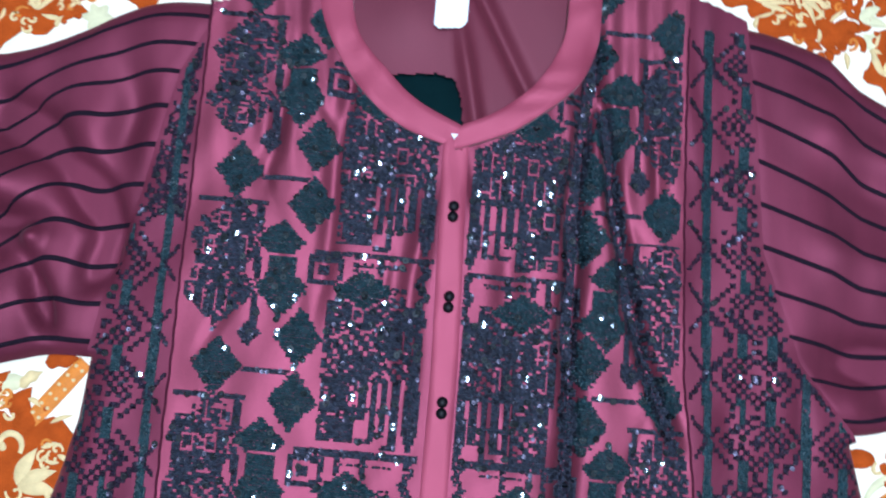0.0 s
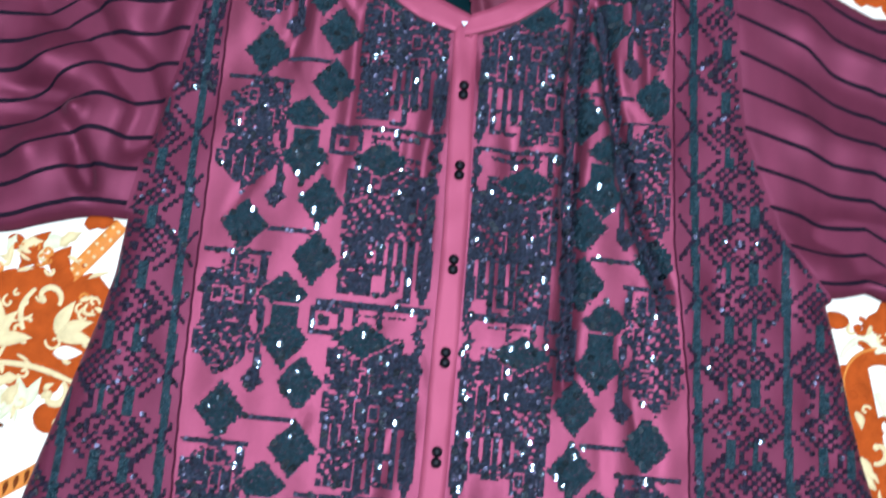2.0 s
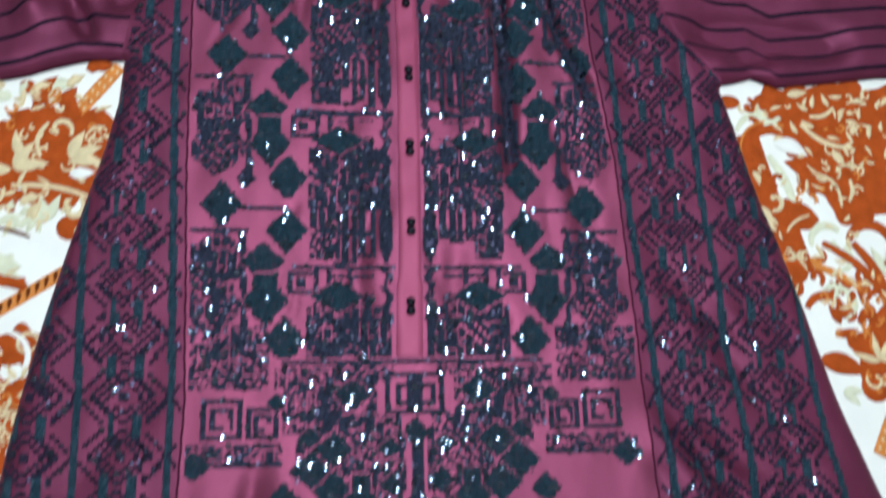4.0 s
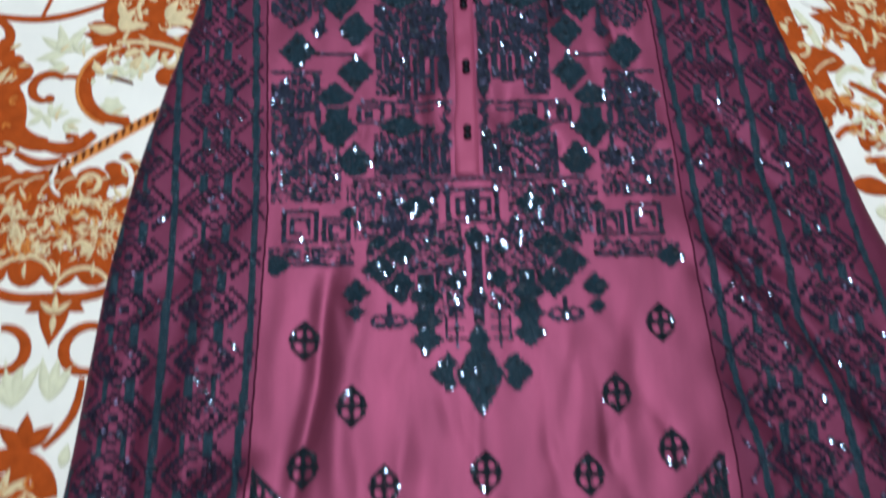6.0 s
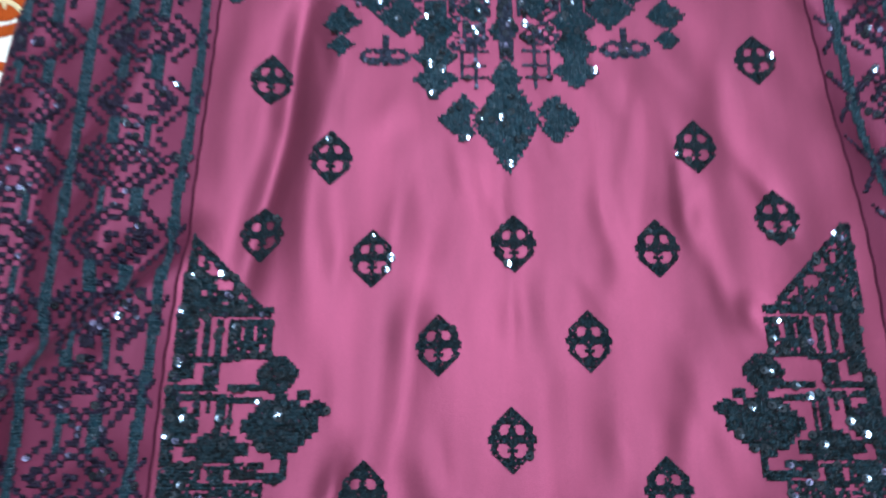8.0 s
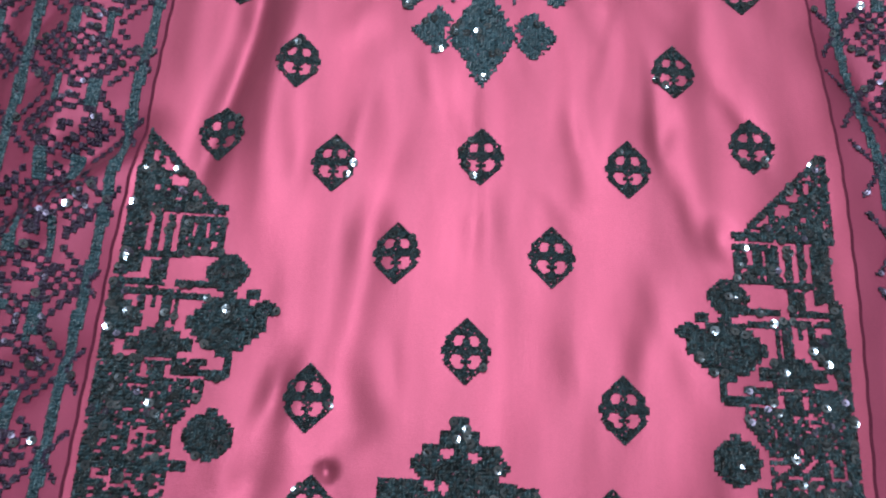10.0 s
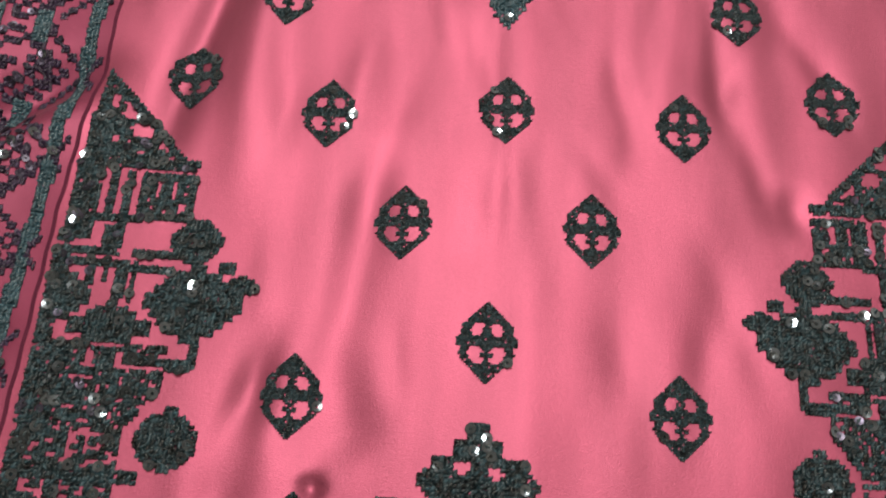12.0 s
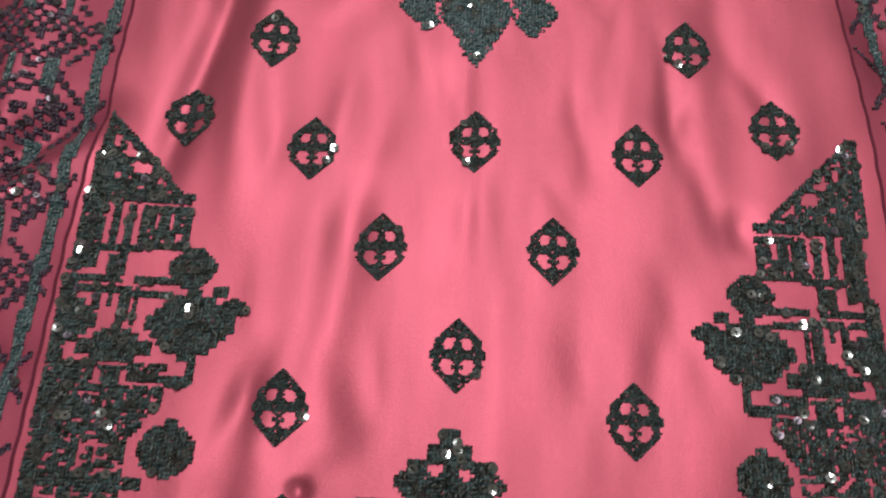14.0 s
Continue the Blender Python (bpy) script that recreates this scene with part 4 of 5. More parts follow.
for label, arm, tl, bl, xe in (("magenta satin sleeve, shade in its colour, with thin dark stripes", armhole_l, top_l, bot_l, -0.60), ("magenta satin sleeve with thin dark stripes", armhole_r, top_r, bot_r, 0.63)):
    v = sleeve("sleeve", lambda t, k, a=arm: float(a[k - 1](t)), tl, bl, xe, 110, 90, label)
    ny, nx = v.shape[:2]
    idx = np.arange(nx * ny).reshape(ny, nx)
    faces = np.stack([idx[:-1, :-1], idx[1:, :-1], idx[1:, 1:], idx[:-1, 1:]], -1).reshape(-1, 4)
    flat = v.reshape(-1, 3)
    if xe < 0:
        faces = faces[:, ::-1]
    faces = faces[:, ::-1] if np.cross(flat[faces[0][1]] - flat[faces[0][0]], flat[faces[0][2]] - flat[faces[0][0]])[2] < 0 else faces
    ob = part_mesh("sleeve", mesh_of("sleeve", flat.tolist(), faces.tolist(), M_SIDE), dress, label)
    sleeves.append((ob, v))
    # underside closes the sleeve against the bed
    under = v.copy()
    under[..., 2] = BED_Z + 0.0015
    part_mesh("sleeve_back", mesh_of("sleeve_back", np.concatenate([under[:1].reshape(-1, 3), under[-1:].reshape(-1, 3)]).tolist(), [(i, i + 1, nx + i + 1, nx + i) for i in range(nx - 1)], M_LINING), ob)
    # stripes run along the sleeve
    count = 10
    for k in range(count):
        t = (k + 0.6) / count
        row = min(ny - 2, int(t * (ny - 1)))
        vs, fs = [], []
        for i in range(nx):
            a, b = v[row, i], v[row + 1, i]
            f = t * (ny - 1) - row
            c = a + (b - a) * f
            d = (b - a) / (np.linalg.norm(b - a) + 1e-9) * 0.0020
            vs += [c - d + (0, 0, 0.0001), c - d * 0.6 + (0, 0, 0.0006), c + d * 0.6 + (0, 0, 0.0006), c + d + (0, 0, 0.0001)]
        for i in range(nx - 1):
            for q in range(3):
                p = 4 * i + q
                fs.append((p, p + 1, p + 5, p + 4))
        part_mesh("stripe", mesh_of("stripe", vs, fs, M_STRIPE), ob, "thin dark ribbon stripe")

# collar band, placket, buttons, lining


def smooth_path(pts, n):
    pts = np.array(pts, float)
    out = []
    for i in range(len(pts) - 1):
        p0, p1, p2, p3 = pts[max(i - 1, 0)], pts[i], pts[i + 1], pts[min(i + 2, len(pts) - 1)]
        for s in np.linspace(0, 1, n, endpoint=False):
            out.append(0.5 * (2 * p1 + (p2 - p0) * s + (2 * p0 - 5 * p1 + 4 * p2 - p3) * s * s + (3 * p1 - p0 - 3 * p2 + p3) * s ** 3))
    out.append(pts[-1])
    return np.array(out)


def band(name, inner, outer, lift, mat, parent, label):
    """A flat padded strip between two lines of equal count."""
    n = len(inner)
    strips = ([(0.0, -0.004), (0.0, 0.0018)], [(0.0, 0.0018), (0.03, 0.0023), (0.25, 0.0024), (0.5, 0.0024), (0.75, 0.0024), (0.97, 0.0023), (1.0, 0.0018)], [(1.0, 0.0018), (1.0, -0.004)])
    vs, fs = [], []
    for prof in strips:
        k, first = len(prof), len(vs)
        for i in range(n):
            for s, dz in prof:
                x, y = inner[i] + (outer[i] - inner[i]) * s
                pucker = 0.0005 * math.sin(i * 0.9 + 2.2 * s + 2 * math.sin(i * 0.31)) + 0.0004 * math.sin(i * 0.37 - 3 * s)
                vs.append((x, y, float(height(x, y)) * 0.4 + lift + dz + pucker))
        for i in range(n - 1):
            for c in range(k - 1):
                p = first + i * k + c
                fs.append((p, p + 1, p + k + 1, p + k))
    return part_mesh(name, mesh_of(name, vs, fs, mat), parent, label)


co, ci = smooth_path(COLLAR_OUT[:8], 8), smooth_path(COLLAR_IN[:8], 8)
band("collar_band", ci, co, 0.0016, M_BAND, dress, "smooth pink band collar")
co, ci = smooth_path(COLLAR_OUT[7:], 8), smooth_path(COLLAR_IN[7:], 8)
co[-6:] += np.linspace(0, 1, 6)[:, None] * np.array([-0.023, -0.005])
band("collar_band", ci, co, 0.0040, M_BAND, dress, "smooth pink band collar")

plx = line([-0.01, -0.03, -0.18, -0.35, -0.457, -0.47], [-0.003, -0.003, 0.002, 0.002, 0.000, 0.000])
ys = np.linspace(-0.014, -0.466, 60)
lpts = np.array([(plx(y) - 0.0095 - 0.0015 * (y < -0.4), y) for y in ys])
rpts = np.array([(plx(y) + 0.0095 + 0.0015 * (y < -0.4), y) for y in ys])
placket = band("placket", lpts, rpts, 0.0010, M_BAND, dress, "pink button placket")
for y in (-0.069, -0.135, -0.210, -0.281, -0.354, -0.424):
    bm = bmesh.new()
    for dy in (0.0036, -0.0042):
        m = Matrix.Translation((float(plx(y)) + 0.0006, y + dy, 0.0062)) @ Matrix.Diagonal((1, 1, 0.55, 1))
        bmesh.ops.create_uvsphere(bm, u_segments=14, v_segments=8, radius=0.0040, matrix=m)
    part("button", bm, M_BUTTON, placket, "small glossy black double button")

# inside of the neck
lin = [(-0.095, 0.12), (-0.093, 0.06), (-0.066, 0.030), (-0.050, 0.0345), (-0.022, 0.0375), (-0.008, 0.034), (-0.002, 0.018), (0.002, -0.010), (0.03, 0.0), (0.062, 0.03), (0.08, 0.065), (0.082, 0.12), (0.055, 0.165), (0.0, 0.175), (-0.06, 0.16)]


def sheet(name, poly, z_of, step, mat, parent, label):
    xs, ysn = [p[0] for p in poly], [p[1] for p in poly]
    gx, gy = np.meshgrid(np.arange(min(xs), max(xs) + step, step), np.arange(min(ysn), max(ysn) + step, step))
    ny, nx = gx.shape
    idx = np.arange(nx * ny).reshape(ny, nx)
    f = np.stack([idx[:-1, :-1], idx[:-1, 1:], idx[1:, 1:], idx[1:, :-1]], -1).reshape(-1, 4)
    v = np.stack([gx, gy, z_of(gx, gy)], -1).reshape(-1, 3)
    mid = v[f].mean(1)
    f = f[inside(poly, mid[:, 0], mid[:, 1])]
    return part_mesh(name, mesh_of(name, v.tolist(), f.tolist(), mat), parent, label)


def lining_z(x, y):
    ridge = np.exp(-((x - (-0.010 + 0.02 * (0.09 - y) / 0.09)) / 0.006) ** 2) * 0.006 * np.clip((0.1 - y) / 0.05, 0, 1)
    dip = np.exp(-((x - (0.018 + 0.55 * (0.055 - y) * 0 + (0.085 - y) * 0.55)) / 0.007) ** 2) * -0.006
    soft = 0.003 * np.exp(-((x + 0.05) ** 2 + (y - 0.08) ** 2) / 0.0008)
    return -0.006 + ridge + dip + soft + 0.0008 * np.sin(60 * x + 40 * y)


lining = sheet("lining", lin, lining_z, 0.0015, M_LINING, dress, "plum satin inside of the back")
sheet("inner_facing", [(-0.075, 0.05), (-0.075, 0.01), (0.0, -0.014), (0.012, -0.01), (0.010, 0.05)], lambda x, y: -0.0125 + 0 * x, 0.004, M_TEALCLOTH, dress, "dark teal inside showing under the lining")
tag = sheet("label_tag", [(-0.0275, 0.125), (-0.0275, 0.073), (-0.024, 0.070), (-0.006, 0.073), (-0.003, 0.077), (-0.003, 0.125)], lambda x, y: 0.001 + 0.0035 * np.sin((y - 0.07) * 40) + 0.001 * np.sin(x * 200), 0.0008, M_LABEL, lining, "blank white woven label")

# pale thread loop at the meeting of the collar ends
sheet("neck_loop", [(-0.0078, -0.0118), (-0.0024, -0.0118), (-0.0051, -0.0160)], lambda x, y: 0.0070 + 0 * x, 0.0006, M_LABEL, dress, "tiny white thread loop")

# thin dark strips that stand in for the shadow along the long seams
for seam, nm in ((seam_l, "seam_shadow_strip"), (seam_r, "seam_shadow_strip")):
    yy = np.linspace(0.09, HEM_Y + 0.005, 240)
    vs, fs = [], []
    for i, y in enumerate(yy):
        x = float(seam(y)) + 0.0003 * math.sin(y * 300)
        for dx, dz in ((-0.0012, -0.0002), (-0.0006, 0.0003), (0.0006, 0.0003), (0.0012, -0.0002)):
            vs.append((x + dx, y, float(cloth_z(x + dx, y)) + dz))
        if i:
            for c in range(3):
                p = 4 * (i - 1) + c
                fs.append((p, p + 1, p + 5, p + 4))
    part_mesh(nm, mesh_of(nm, vs, fs, M_SEAM), dress, "sewn seam with its shadow as a dark strip")

# ---- embroidery: a stitch canvas over the body of the dress ----
CELL = 0.0018
CX0, CY0 = -0.46, -1.05
NXC, NYC = int(1.02 / CELL), int(1.19 / CELL)
GX, GY = np.meshgrid(CX0 + (np.arange(NXC) + 0.5) * CELL, CY0 + (np.arange(NYC) + 0.5) * CELL)
II, JJ = np.meshgrid(np.arange(NXC), np.arange(NYC))
canvas = np.zeros((NYC, NXC), int)      # 0 cloth, 1 front filling, 2 side stitching, 3 bands, 4 and up single motifs
rng = np.random.default_rng(7)
SPECK = rng.random((NYC, NXC))
motif_names = {}


def stitch(mask, tone):
    canvas[mask] = tone


def single(mask, name):
    k = 4 + len(motif_names)
    motif_names[k] = name
    halo = mask.copy()
    for dj, di in ((1, 0), (-1, 0), (0, 1), (0, -1)):
        halo |= np.roll(mask, (dj, di), (0, 1))
    canvas[halo & (GY > -0.70)] = 0          # a line of bare cloth round each motif of the yoke
    canvas[mask] = k


def diamond(cx, cy, rx, ry):
    step = 0.0036 if rx > 0.010 and cy < -0.70 else 0.0018
    dx = (np.floor(np.abs(GX - cx) / step) + 0.45) * step
    dy = (np.floor(np.abs(GY - cy) / step) + 0.45) * step
    return dx / rx + dy / ry + (0.16 * (SPECK - 0.5) if cy > -0.70 else 0.0) < (1.03 if cy > -0.70 else 1.0)


def rect(x0, x1, y0, y1):
    return (GX > min(x0, x1)) & (GX < max(x0, x1)) & (GY > min(y0, y1)) & (GY < max(y0, y1))


def disc(cx, cy, rx, ry):
    return ((GX - cx) / rx) ** 2 + ((GY - cy) / ry) ** 2 < 1


def key_square(cx, cy, r):
    """Square spiral outline."""
    d = np.maximum(np.abs(GX - cx), np.abs(GY - cy))
    m = ((d < r) & (d > r - 0.0036)) | ((d < r * 0.55) & (d > r * 0.55 - 0.0036))
    return m & ~((GY < cy) & (np.abs(GX - cx - r * 0.3) < 0.0026) & (d < r * 0.7))


def dense(mask, fill):
    """Busy filling in blocks: close stitches with specks of bare cloth, upright rows, chequers and hollow boxes."""
    bj, bi = JJ // 11, (II + 4 * (JJ // 11)) // 9
    ji, ii = JJ % 11, (II + 4 * (JJ // 11)) % 9
    kind = rng.random((NYC // 11 + 2, NXC // 9 + 60))[bj, bi]
    speck = rng.random((NYC + 2, NXC // 2 + 3))[JJ, (II + JJ % 2) // 2]
    gap = speck > fill
    gap |= (kind > 0.48) & (kind < 0.70) & (ii % 4 == 1) & (ji > 1)
    gap |= (kind > 0.70) & (kind < 0.82) & ((II // 2 + JJ // 2) % 3 == 0)
    gap |= (kind > 0.82) & (np.maximum(np.abs(ii - 4) / 4.0, np.abs(ji - 5) / 5.0) > 0.45) & (np.maximum(np.abs(ii - 4) / 4.0, np.abs(ji - 5) / 5.0) < 0.72)
    stitch(mask & ~gap, 1)


def hook(cx, cy, r, s):
    """Small square hook, open towards the placket."""
    d = np.maximum(np.abs(GX - cx), np.abs(GY - cy))
    return (d < r) & ~((d < r - 0.0038) & (d > r * 0.36)) & ~((s * (GX - cx) < -0.3 * r) & (np.abs(GY - cy) < 0.55 * r) & (d > r * 0.36))


P_UNIT = 0.1415
for s in (-1, 1):
    for k in range(-1, 4):
        ox = 0.005 if s > 0 and k < 1 else 0.0
        y0 = -0.0515 - k * P_UNIT - (0.007 if s > 0 and k < 1 else 0.0)
        X = lambda v: s * (v - ox)
        yb = y0 - 0.055                 # the cross bar; the column below it runs to the next one
        stitch(rect(X(0.012), X(0.098), yb + 0.0018, yb - 0.0020) & (SPECK < 0.93), 1)
        stitch(rect(X(0.030), X(0.070), yb - 0.006, yb - 0.009) & (SPECK < 0.75), 1)
        stitch(hook(X(0.0915), yb - 0.0135, 0.0105, s), 1)
        for xx in (0.048, 0.066, 0.076):
            stitch(rect(X(xx), X(xx + 0.0036), yb, yb - 0.024) & (SPECK < 0.9), 1)
        dense(rect(X(0.015), X(0.086), yb - 0.034, yb - 0.090) | rect(X(0.030), X(0.080), yb - 0.022, yb - 0.034), 0.91)
        dense(rect(X(0.058), X(0.084), yb - 0.088, yb - 0.134), 0.90)
        for xx in (0.0275, 0.0365, 0.0440, 0.0520):
            wide, drop = rng.uniform(0.0028, 0.0060), rng.uniform(0.024, 0.048)
            stitch(rect(X(xx), X(xx + wide), yb - 0.088, yb - 0.088 - drop), 1)
            stitch(rect(X(xx), X(xx + 0.012), yb - 0.088 - drop, yb - 0.0915 - drop) & (SPECK < 0.85), 1)
        stitch(rect(X(0.030), X(0.060), yb - 0.108, yb - 0.112) & (SPECK < 0.9), 1)
        # pointed leaf along the placket and the zigzag under it
        leaf = np.clip((yb - 0.058 - GY) / 0.050, 0, 1) * np.clip((GY - yb + 0.140) / 0.018, 0, 1)
        stitch((np.abs(GX - X(0.0190)) < 0.0062 * leaf), 1)
        zig = 0.016 + 0.010 * np.abs(np.mod((GY - yb) / 0.018, 1.0) - 0.5)
        stitch((np.abs(GX - X(zig)) < 0.0032) & (GY < yb) & (GY > yb - 0.056) & (SPECK < 0.85), 1)
        # outer cluster under its frame
        dense(diamond(X(0.160), y0 - 0.050, 0.030, 0.030) | diamond(X(0.164), y0 - 0.088, 0.028, 0.028) | rect(X(0.146), X(0.182), y0 - 0.098, y0 - 0.036), 0.86)
        stitch(rect(X(0.136), X(0.186), y0 - 0.0205, y0 - 0.0240), 1)
        stitch((np.abs(GX - X(0.1410 + 0.05 * (GY - y0 + 0.022))) < 0.0021) & (GY < y0 - 0.0205) & (GY > y0 - 0.118), 1)
        stitch(rect(X(0.108), X(0.150), y0 - 0.0005, y0 - 0.0042), 1)
        # solid motifs
        single(diamond(X(0.160), y0, 0.0175, 0.0205), "diamond_motif")
        single(diamond(X(0.103), y0 + 0.024, 0.0165, 0.0205), "diamond_motif")
        single(diamond(X(0.103), y0 - 0.022, 0.0170, 0.0210), "diamond_motif")
        single(diamond(X(0.124), y0 - 0.050, 0.0180, 0.0160), "diamond_motif")
        single(diamond(X(0.119), y0 - 0.084, 0.0180, 0.0220) | rect(X(0.111), X(0.130), y0 - 0.084, y0 - 0.060), "diamond_motif")
        single(diamond(X(0.060), yb - 0.026, 0.0225, 0.0140), "flat_diamond_motif")
        stitch(diamond(X(0.140), y0 - 0.118, 0.008, 0.009), 1)
# stitching drawn together in the two deep gathers, filled in dark for their shade
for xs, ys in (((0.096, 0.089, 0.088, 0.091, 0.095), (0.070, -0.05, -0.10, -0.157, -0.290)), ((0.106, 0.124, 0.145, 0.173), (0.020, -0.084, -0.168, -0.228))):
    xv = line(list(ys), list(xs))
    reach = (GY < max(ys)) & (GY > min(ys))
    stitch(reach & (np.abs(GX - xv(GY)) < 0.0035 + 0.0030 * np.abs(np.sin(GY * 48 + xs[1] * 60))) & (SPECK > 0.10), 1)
# clear everything under the yoke, over the collar and outside the panel
front_zone = (GX > seam_l(GY) + 0.004) & (GX < seam_r(GY) - 0.004) & ~inside(COLLAR_OUT, GX, GY) & (GY < shoulder(GX) - 0.004)
canvas[~front_zone | (GY < -0.466)] = 0
canvas[(np.abs(GX - plx(GY)) < 0.0115) & (GY > -0.468)] = 0

# pointed lower border of the yoke
stitch(rect(-0.105, 0.112, -0.4685, -0.4725), 1)
for s in (-1, 1):
    ox, oy = (0.009, 0.004) if s > 0 else (0.0, 0.0)
    X = lambda v: s * v + ox
    dense(rect(X(0.014), X(0.060), -0.4725, -0.486 + oy) | rect(X(0.060), X(0.110), -0.474, -0.492 + oy), 0.66)
    dense(rect(X(0.116), X(0.184), -0.440, -0.492 + oy), 0.70)
    dense(rect(X(0.008), X(0.058), -0.514 + oy, -0.575 + oy) | rect(X(0.008), X(0.034), -0.575 + oy, -0.600 + oy), 0.74)
    dense(rect(X(0.028), X(0.070), -0.482 + oy, -0.520 + oy), 0.74)
    dense(rect(X(0.060), X(0.104), -0.490 + oy, -0.528 + oy), 0.74)
    dense(rect(X(0.052), X(0.092), -0.525 + oy, -0.566 + oy), 0.72)
    # paired keys over a plain hem line
    stitch(key_square(X(0.152), -0.516 + oy, 0.0160), 1)
    stitch(key_square(X(0.1195), -0.519 + oy, 0.0125), 1)
    dense(rect(X(0.104), X(0.180), -0.535 + oy, -0.550 + oy), 0.64)
    stitch(rect(X(0.104), X(0.176), -0.549 + oy, -0.5525 + oy), 1)
    for cx, cy, rx, ry in ((0.172, -0.552, 0.013, 0.012), (0.101, -0.579, 0.0125, 0.0125), (0.102, -0.596, 0.0085, 0.0080), (0.109, -0.503, 0.0080, 0.0080), (0.082, -0.532, 0.0095, 0.0095), (0.080, -0.556, 0.0175, 0.0150), (0.063, -0.573, 0.0165, 0.0160), (0.062, -0.540, 0.0165, 0.0140), (0.047, -0.497, 0.0155, 0.0140), (0.018, -0.541, 0.0110, 0.0080), (0.016, -0.570, 0.0110, 0.0100)):
        single(diamond(X(cx), cy + oy, rx, ry), "diamond_motif")
    single(diamond(X(0.040), -0.582 + oy, 0.0150, 0.0150) | diamond(X(0.040), -0.603 + oy, 0.0145, 0.0140) | diamond(X(0.040), -0.621 + oy, 0.0145, 0.0130) | rect(X(0.033), X(0.047), -0.560 + oy, -0.628 + oy), "tower_motif")
    # open leaf pair and the little tree
    for d in (-1, 1):
        body = disc(X(0.073 + d * 0.0075), -0.604 + oy, 0.0085, 0.0065)
        stitch(body & ~disc(X(0.073 + d * 0.0080), -0.6035 + oy, 0.0040, 0.0028), 1)
    stitch(rect(X(0.0715), X(0.0750), -0.588 + oy, -0.611 + oy), 1)
    for y in (-0.590, -0.600, -0.610, -0.620):
        stitch(rect(X(0.006), X(0.022), y, y - 0.0024) & (SPECK < 0.9), 1)
    stitch(rect(X(0.013), X(0.016), -0.582, -0.628), 1)
    stitch(rect(X(0.022), X(0.025), -0.600, -0.622), 1)
    stitch(rect(X(0.004), X(0.010), -0.525, -0.575) & (SPECK < 0.8), 1)
# framed panel under the placket
u, v = np.abs(GX - 0.004), np.abs(GY + 0.497)
stitch((u < 0.024) & (v < 0.017) & ~((u < 0.0205) & (v < 0.0135)), 1)
stitch((u < 0.016) & (v < 0.009) & ~((u < 0.0125) & (v < 0.0055)), 1)
stitch((u < 0.006) & (v < 0.0135), 1)
single(diamond(0.004, -0.528, 0.0100, 0.0120), "diamond_motif")
single(diamond(0.005, -0.585, 0.0095, 0.0150), "diamond_motif")
stitch(rect(0.001, 0.009, -0.536, -0.620), 1)
for s in (-1, 1):
    single(diamond(0.0055 + s * 0.0290, -0.6505, 0.0158, 0.0168), "diamond_motif")
canvas[diamond(0.004, -0.652, 0.0235, 0.0390)] = 0
single(diamond(0.004, -0.652, 0.0205, 0.0355) | diamond(0.005, -0.622, 0.010, 0.015), "point_motif")
canvas[(np.abs(GX) < 0.0115) & (GY > -0.468)] = 0


# scattered oval sprigs, on a finer canvas of their own
FINE = 0.00095
SX, SY = np.meshgrid((np.arange(36) - 17.5) * FINE, (np.arange(44) - 21.5) * FINE)


def sprig():
    """Pointed oval ring with a toothed rim, a stalk, a cross bar and two pairs of openings."""
    px, py = SX / 0.90, SY / 0.92
    ax, ay = np.abs(px), np.abs(py)
    tooth = 0.05 * np.sign(np.sin(2 * math.pi * (ax + ay) / 0.0046))
    body = ((ax / 0.0150) ** 3 + (0.45 * ax / 0.0140 + ay / 0.0188) ** 3 < 1.0 + 2.2 * tooth)
    body &= ~((ax > 0.0122) & ((np.abs(py + 0.0038) < 0.0013) | (np.abs(py - 0.0052) < 0.0013)))
    for side in (-1, 1):
        for x, y, rx, ry, lean in ((0.0046, 0.0062, 0.0034, 0.0035, 0.15), (0.0050, -0.0060, 0.0041, 0.0043, -0.15)):
            qx, qy = px * side - x, py - y
            body &= ~(((qx + lean * qy) / rx) ** 2 + (qy / ry) ** 2 < 1)
    body |= (ax < 0.0030) & (np.abs(py + 0.0058) < 0.0011)
    body |= (ax < 0.0025) & (np.abs(py - 0.0064) < 0.0009)
    return body


sprigs = [(-0.146, -0.620), (-0.105, -0.6775), (-0.145, -0.726), (-0.078, -0.743), (0.006, -0.734), (0.091, -0.7375), (0.1205, -0.6705), (0.164, -0.7185), (0.165, -0.609), (-0.039, -0.7955), (0.047, -0.794), (0.0015, -0.8495), (-0.080, -0.878), (0.085, -0.8765), (-0.074, -0.935), (0.078, -0.935)]
for cx, cy in sprigs:
    canvas[disc(cx, cy, 0.016, 0.018)] = 0

